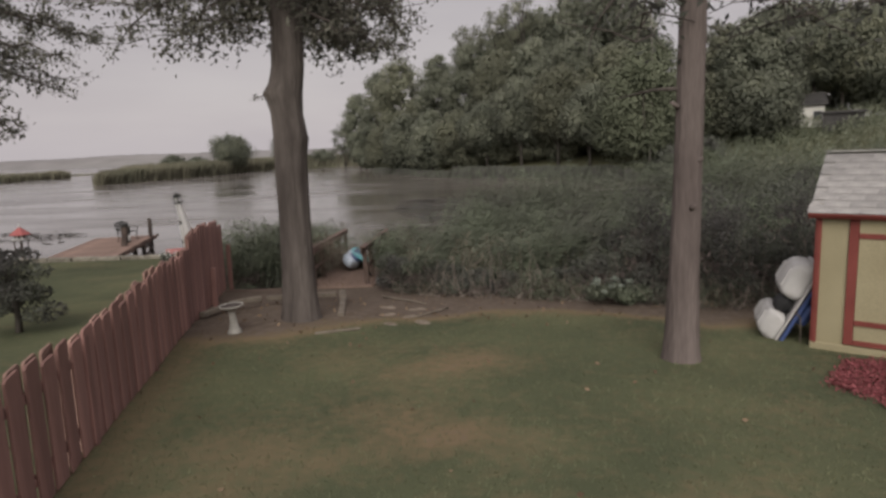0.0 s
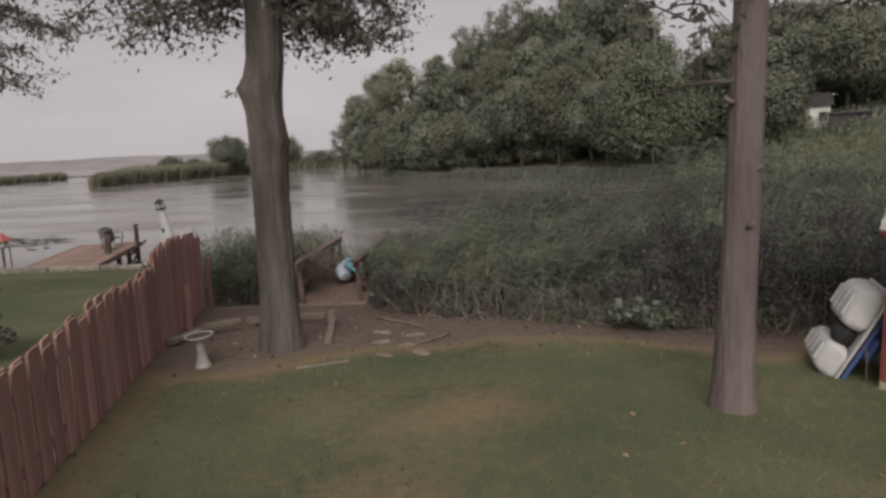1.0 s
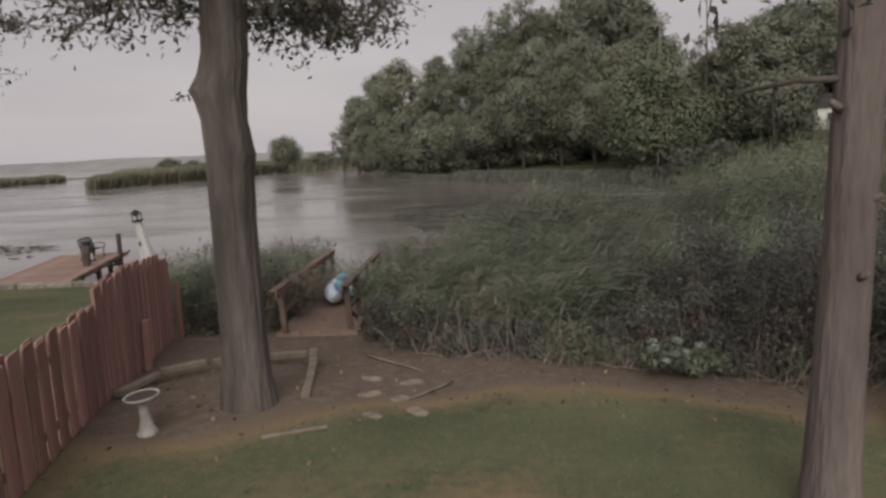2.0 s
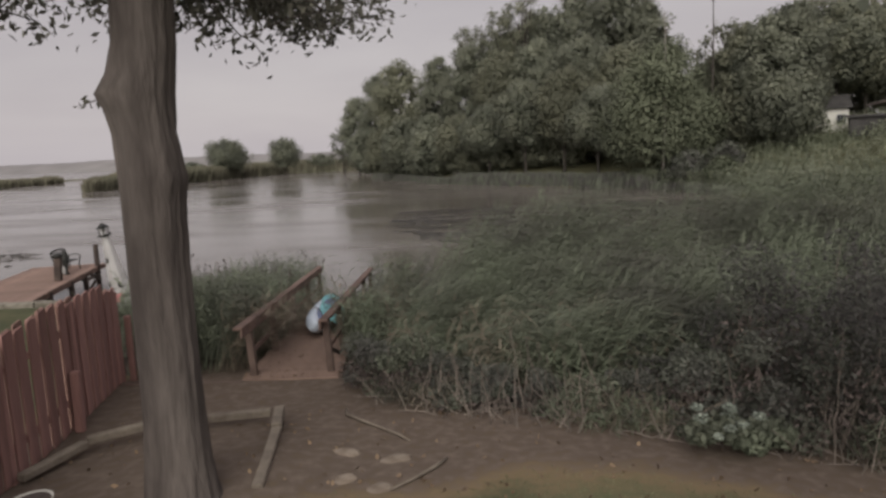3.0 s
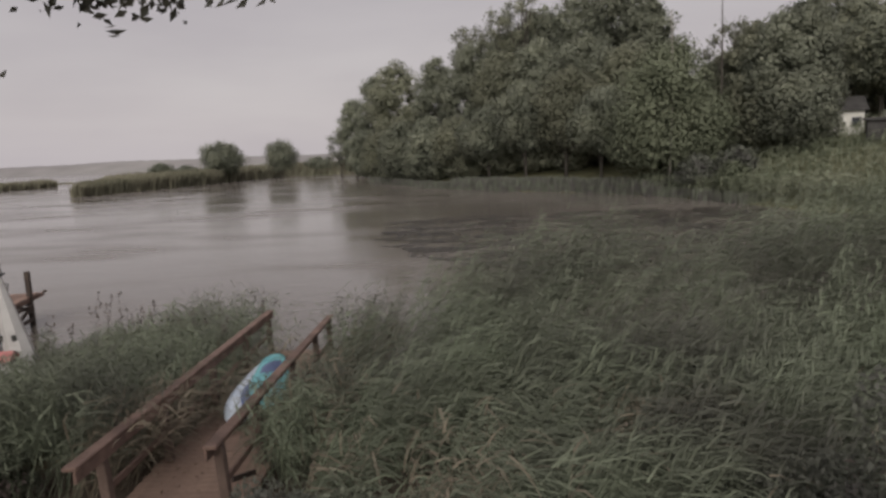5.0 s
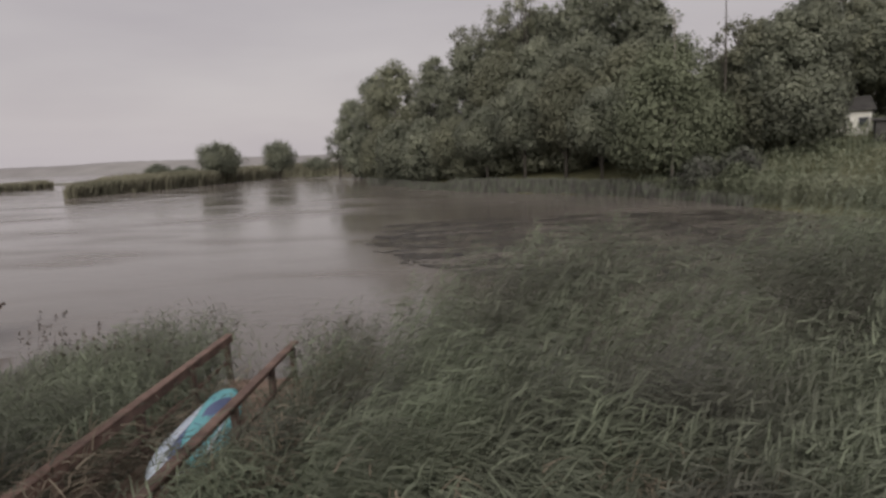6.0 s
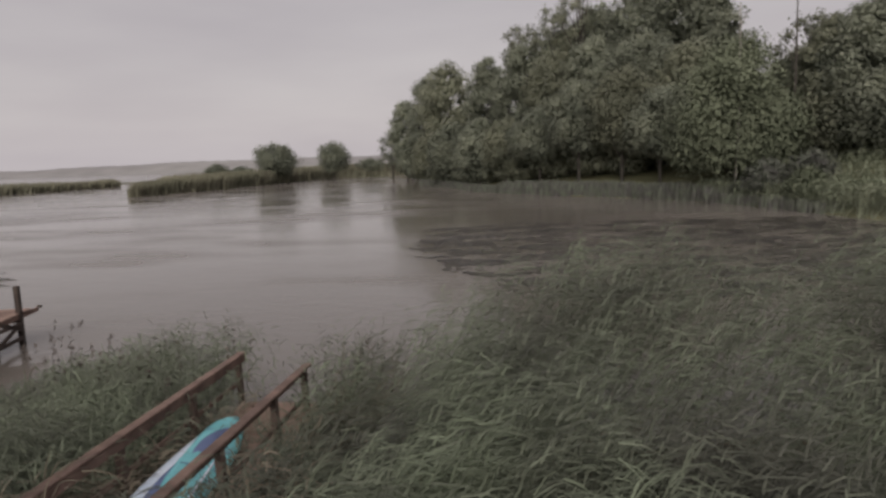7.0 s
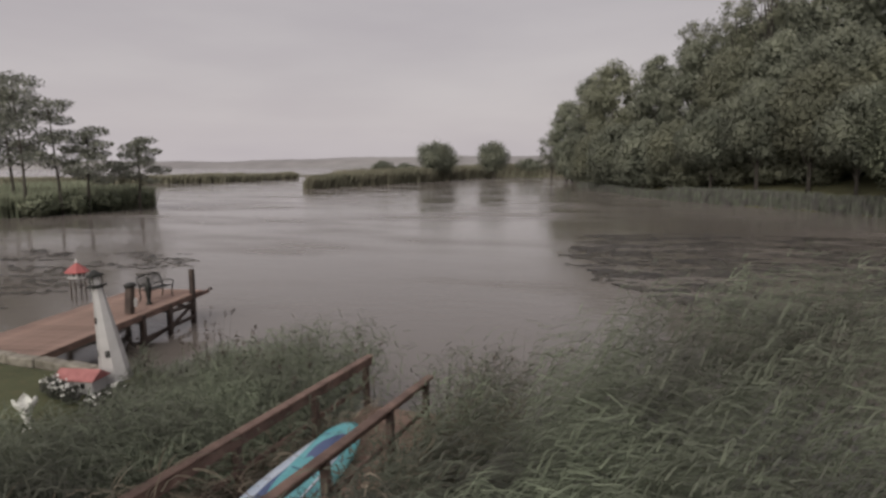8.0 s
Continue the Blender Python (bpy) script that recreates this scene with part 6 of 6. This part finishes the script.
def marsh(x, y, h, w, seed, label, material=None):
    """Reeds seen far off: upright tufts of broken height."""
    r = np.random.default_rng(seed)
    n = len(x)
    x, y = away(x, y)
    h, w = h * AWAY, w * AWAY
    h = h * (1 + 0.10 * wave(x * 0.21, y * 0.17, seed) + 0.06 * wave(x * 0.8, y * 0.6, seed + 1))
    out = []
    for k in range(2):
        b = np.stack([x + w * 0.6 * r.normal(size=n), y + w * 0.6 * r.normal(size=n), np.full(n, WATER - 0.1)], 1)
        d = np.stack([0.14 * r.normal(size=n), 0.14 * r.normal(size=n), np.ones(n)], 1)
        hh = h * r.uniform(0.80, 1.05, n)
        out.append(ribbons(b, d, hh, np.full(n, w) * r.uniform(0.7, 1.3, n), np.stack([0.12 * hh, 0 * hh, -0.05 * hh], 1), 1, side=np.stack([np.ones(n), 0.5 * r.normal(size=n), np.zeros(n)], 1)))
    tagged(new("marsh_reeds", fast_mesh("marsh_reeds", *stack(out), material or M_REED_FAR)), label, "reeds", kind="stuff")


def build_far_marsh():
    r = np.random.default_rng(23)
    # the isle that tapers to a point: its edge thick with reeds, then its middle
    y = r.uniform(127, 290, 7000)
    x = np.maximum(isle_right(y) - 7 * r.random(7000) ** 1.5, isle_left(y))
    y2 = r.uniform(127, 155, 2600)
    x2 = isle_left(y2) + (isle_right(y2) - isle_left(y2)) * r.random(2600)
    x3 = r.uniform(-58, -24, 4200)
    y3 = np.interp(x3, [-61, -57, -26, -17], [205, 230, 245, 285]) + 12 * r.random(4200) ** 1.6
    y4 = r.uniform(150, 290, 3000)
    x4 = isle_left(y4) + (isle_right(y4) - isle_left(y4)) * r.random(3000)
    xs, ys = np.concatenate([x, x2, x3, x4]), np.concatenate([y, y2, y3, y4])
    marsh(xs, ys, np.interp(ys, [127, 140, 160, 230, 300], [2.5, 3.3, 4.0, 4.8, 5.0]), 0.55, 1, "reedy marsh isle across the open water")
    y = r.uniform(113, 215, 5200)
    x = far_right(y) - np.concatenate([5 * r.random(3200), 40 * r.random(2000)])
    marsh(x, y, 2.5, 0.6, 2, "low strip of far marsh reeds")
    f = r.random(420)
    marsh(-152 + 26 * f, 236 + 28 * f + r.normal(size=420), 0.7, 0.7, 5, "thin spit of low reeds in the open water")
    # the wooded point
    x, y = r.uniform(-100, -57, 16000), r.uniform(50, 100, 16000)
    edge = np.interp(y, [50, 57.5, 66, 75, 78, 84, 110], [-72, -61, -59.4, -59, -64, -80, -110])
    k = x < edge
    near = np.exp((x - edge) / 9)
    k &= r.random(16000) < near + 0.3
    marsh(x[k], y[k], 2.9, 0.34, 3, "reeds round the wooded point", M_REED_PALE)
    yy = r.uniform(75, 106, 4500)
    xx = np.interp(yy, SHORE_Y, SHORE_X) + 17 * r.random(4500) ** 1.2
    marsh(xx, yy, 1.9, 0.40, 6, "belt of olive reeds before the far wood", M_LEAF_S)
    yy = r.uniform(62, 150, 4200)
    xx = np.interp(yy, SHORE_Y, SHORE_X) + r.uniform(-0.7, 2.4, 4200)
    marsh(xx, yy, 1.3, 0.16, 4, "thin reeds along the foot of the wood", M_LEAF_S)


def build_isle_trees():
    for i, (x, y, h, w, n) in enumerate(((-61.5, 186, 11.8, 14, 4200), (-50, 205, 12.5, 12, 3000), (-75, 178, 6.2, 7, 900), (-70, 182, 5.2, 7, 800), (-40, 214, 6.6, 10, 1200))):
        x, y = away(x, y)
        broadleaf(x, y, WATER + h * AWAY, w * AWAY, M_LEAF_A, n * 2, 0.46, 600 + i, "rounded dark tree standing out of the marsh isle", "trees on the isle", WATER + 3.0, z=WATER, fm=0.36)
    for i, (x, y, h, w) in enumerate(((-63, 60.5, 14, 9), (-60.2, 62.5, 12, 8.5), (-66, 62, 14.5, 9), (-69, 60, 13, 8), (-58.5, 65, 9, 6.5), (-57.6, 71, 8.2, 6.5), (-72, 64, 13, 8), (-76, 61, 14, 9))):
        pine(x, y, h, w, 20 + i, 3600)
    for i, (x, y, s) in enumerate(((-60.2, 60, 3.0), (-60.0, 64, 3.4), (-59.6, 68, 3.0), (-60.0, 72.5, 3.2), (-63, 57.8, 3.0), (-67, 56.5, 3.0), (-72, 56, 3.2))):
        x, y = away(x, y)
        broadleaf(x, y, WATER + 0.85 * s, s * 1.5, M_REED_PALE, 1500, 0.34, 650 + i, "low dark bush on the wooded point", "bushes on the point", name="bush", z=WATER)


def build_house():
    """A pale house half hidden by the trees on the hill."""
    x, y = 50.5, 90.2
    z = float(land(x, y)) - 1.2
    m = pose(x, y, z, 0, 0, -25)
    t = thing("house", m, "pale house with a dark roof half hidden by trees", "house")
    part("wall", boxed((4.6, 8, 3.4), pose(0, 0, 1.7), 0.02), M_HOUSE, t)
    bm = bmesh.new()
    pr = [(-4.5, 3.3), (4.5, 3.3), (0, 5.2)]
    a = [bm.verts.new((-2.7, p[0], p[1])) for p in pr]
    b = [bm.verts.new((2.7, p[0], p[1])) for p in pr]
    bm.faces.new(a)
    bm.faces.new(b[::-1])
    for i in range(3):
        j = (i + 1) % 3
        bm.faces.new((a[i], b[i], b[j], a[j]))
    bmesh.ops.recalc_face_normals(bm, faces=bm.faces)
    part("roof", bm, M_ROOF, t)
    for wx in (1.5,):
        w = part("window", boxed((1.1, 0.1, 1.3), pose(wx, -4.03, 1.9), 0.01), M_WHITE, t)
        part("pane", boxed((0.95, 0.06, 1.15), pose(wx, -4.07, 1.9)), M_GLASS, w)
    t = thing("garden_shed", pose(48.0, 77.0, float(land(48.0, 77.0)) - 0.1, 0, 0, -30), "low dark shed beside the house on the hill", "shed")
    part("wall", boxed((4.2, 3, 2.2), pose(0, 0, 1.1), 0.02), M_ROOF, t)
    part("roof", boxed((4.8, 3.6, 0.14), pose(0, 0, 2.3, 4, 0, 0), 0.01), M_ROOF, t)


# ---------------------------------------------------------------- build, near to far
build_fence()
oak()
straight_tree()
side_tree()
small_tree()
build_shed()
build_pedal_boat()
build_birdbath()
build_bed()
build_mulch()
build_gangway()
build_boards()
build_dock()
build_lighthouse()
build_bird_feeder()
build_left_bank()
build_brush()
flowering_clump(3.2, 11.75, 0.95, 0.56, 3)
build_reeds()
build_wood()
dead_tree(24.6, 76.5, 18.5, 1, M_DEAD)
dead_tree(30.4, 78.0, 20.5, 2, M_BARK_FAR)
build_isle_trees()
build_far_marsh()
build_lily_pads()
build_house()
build_lawn()
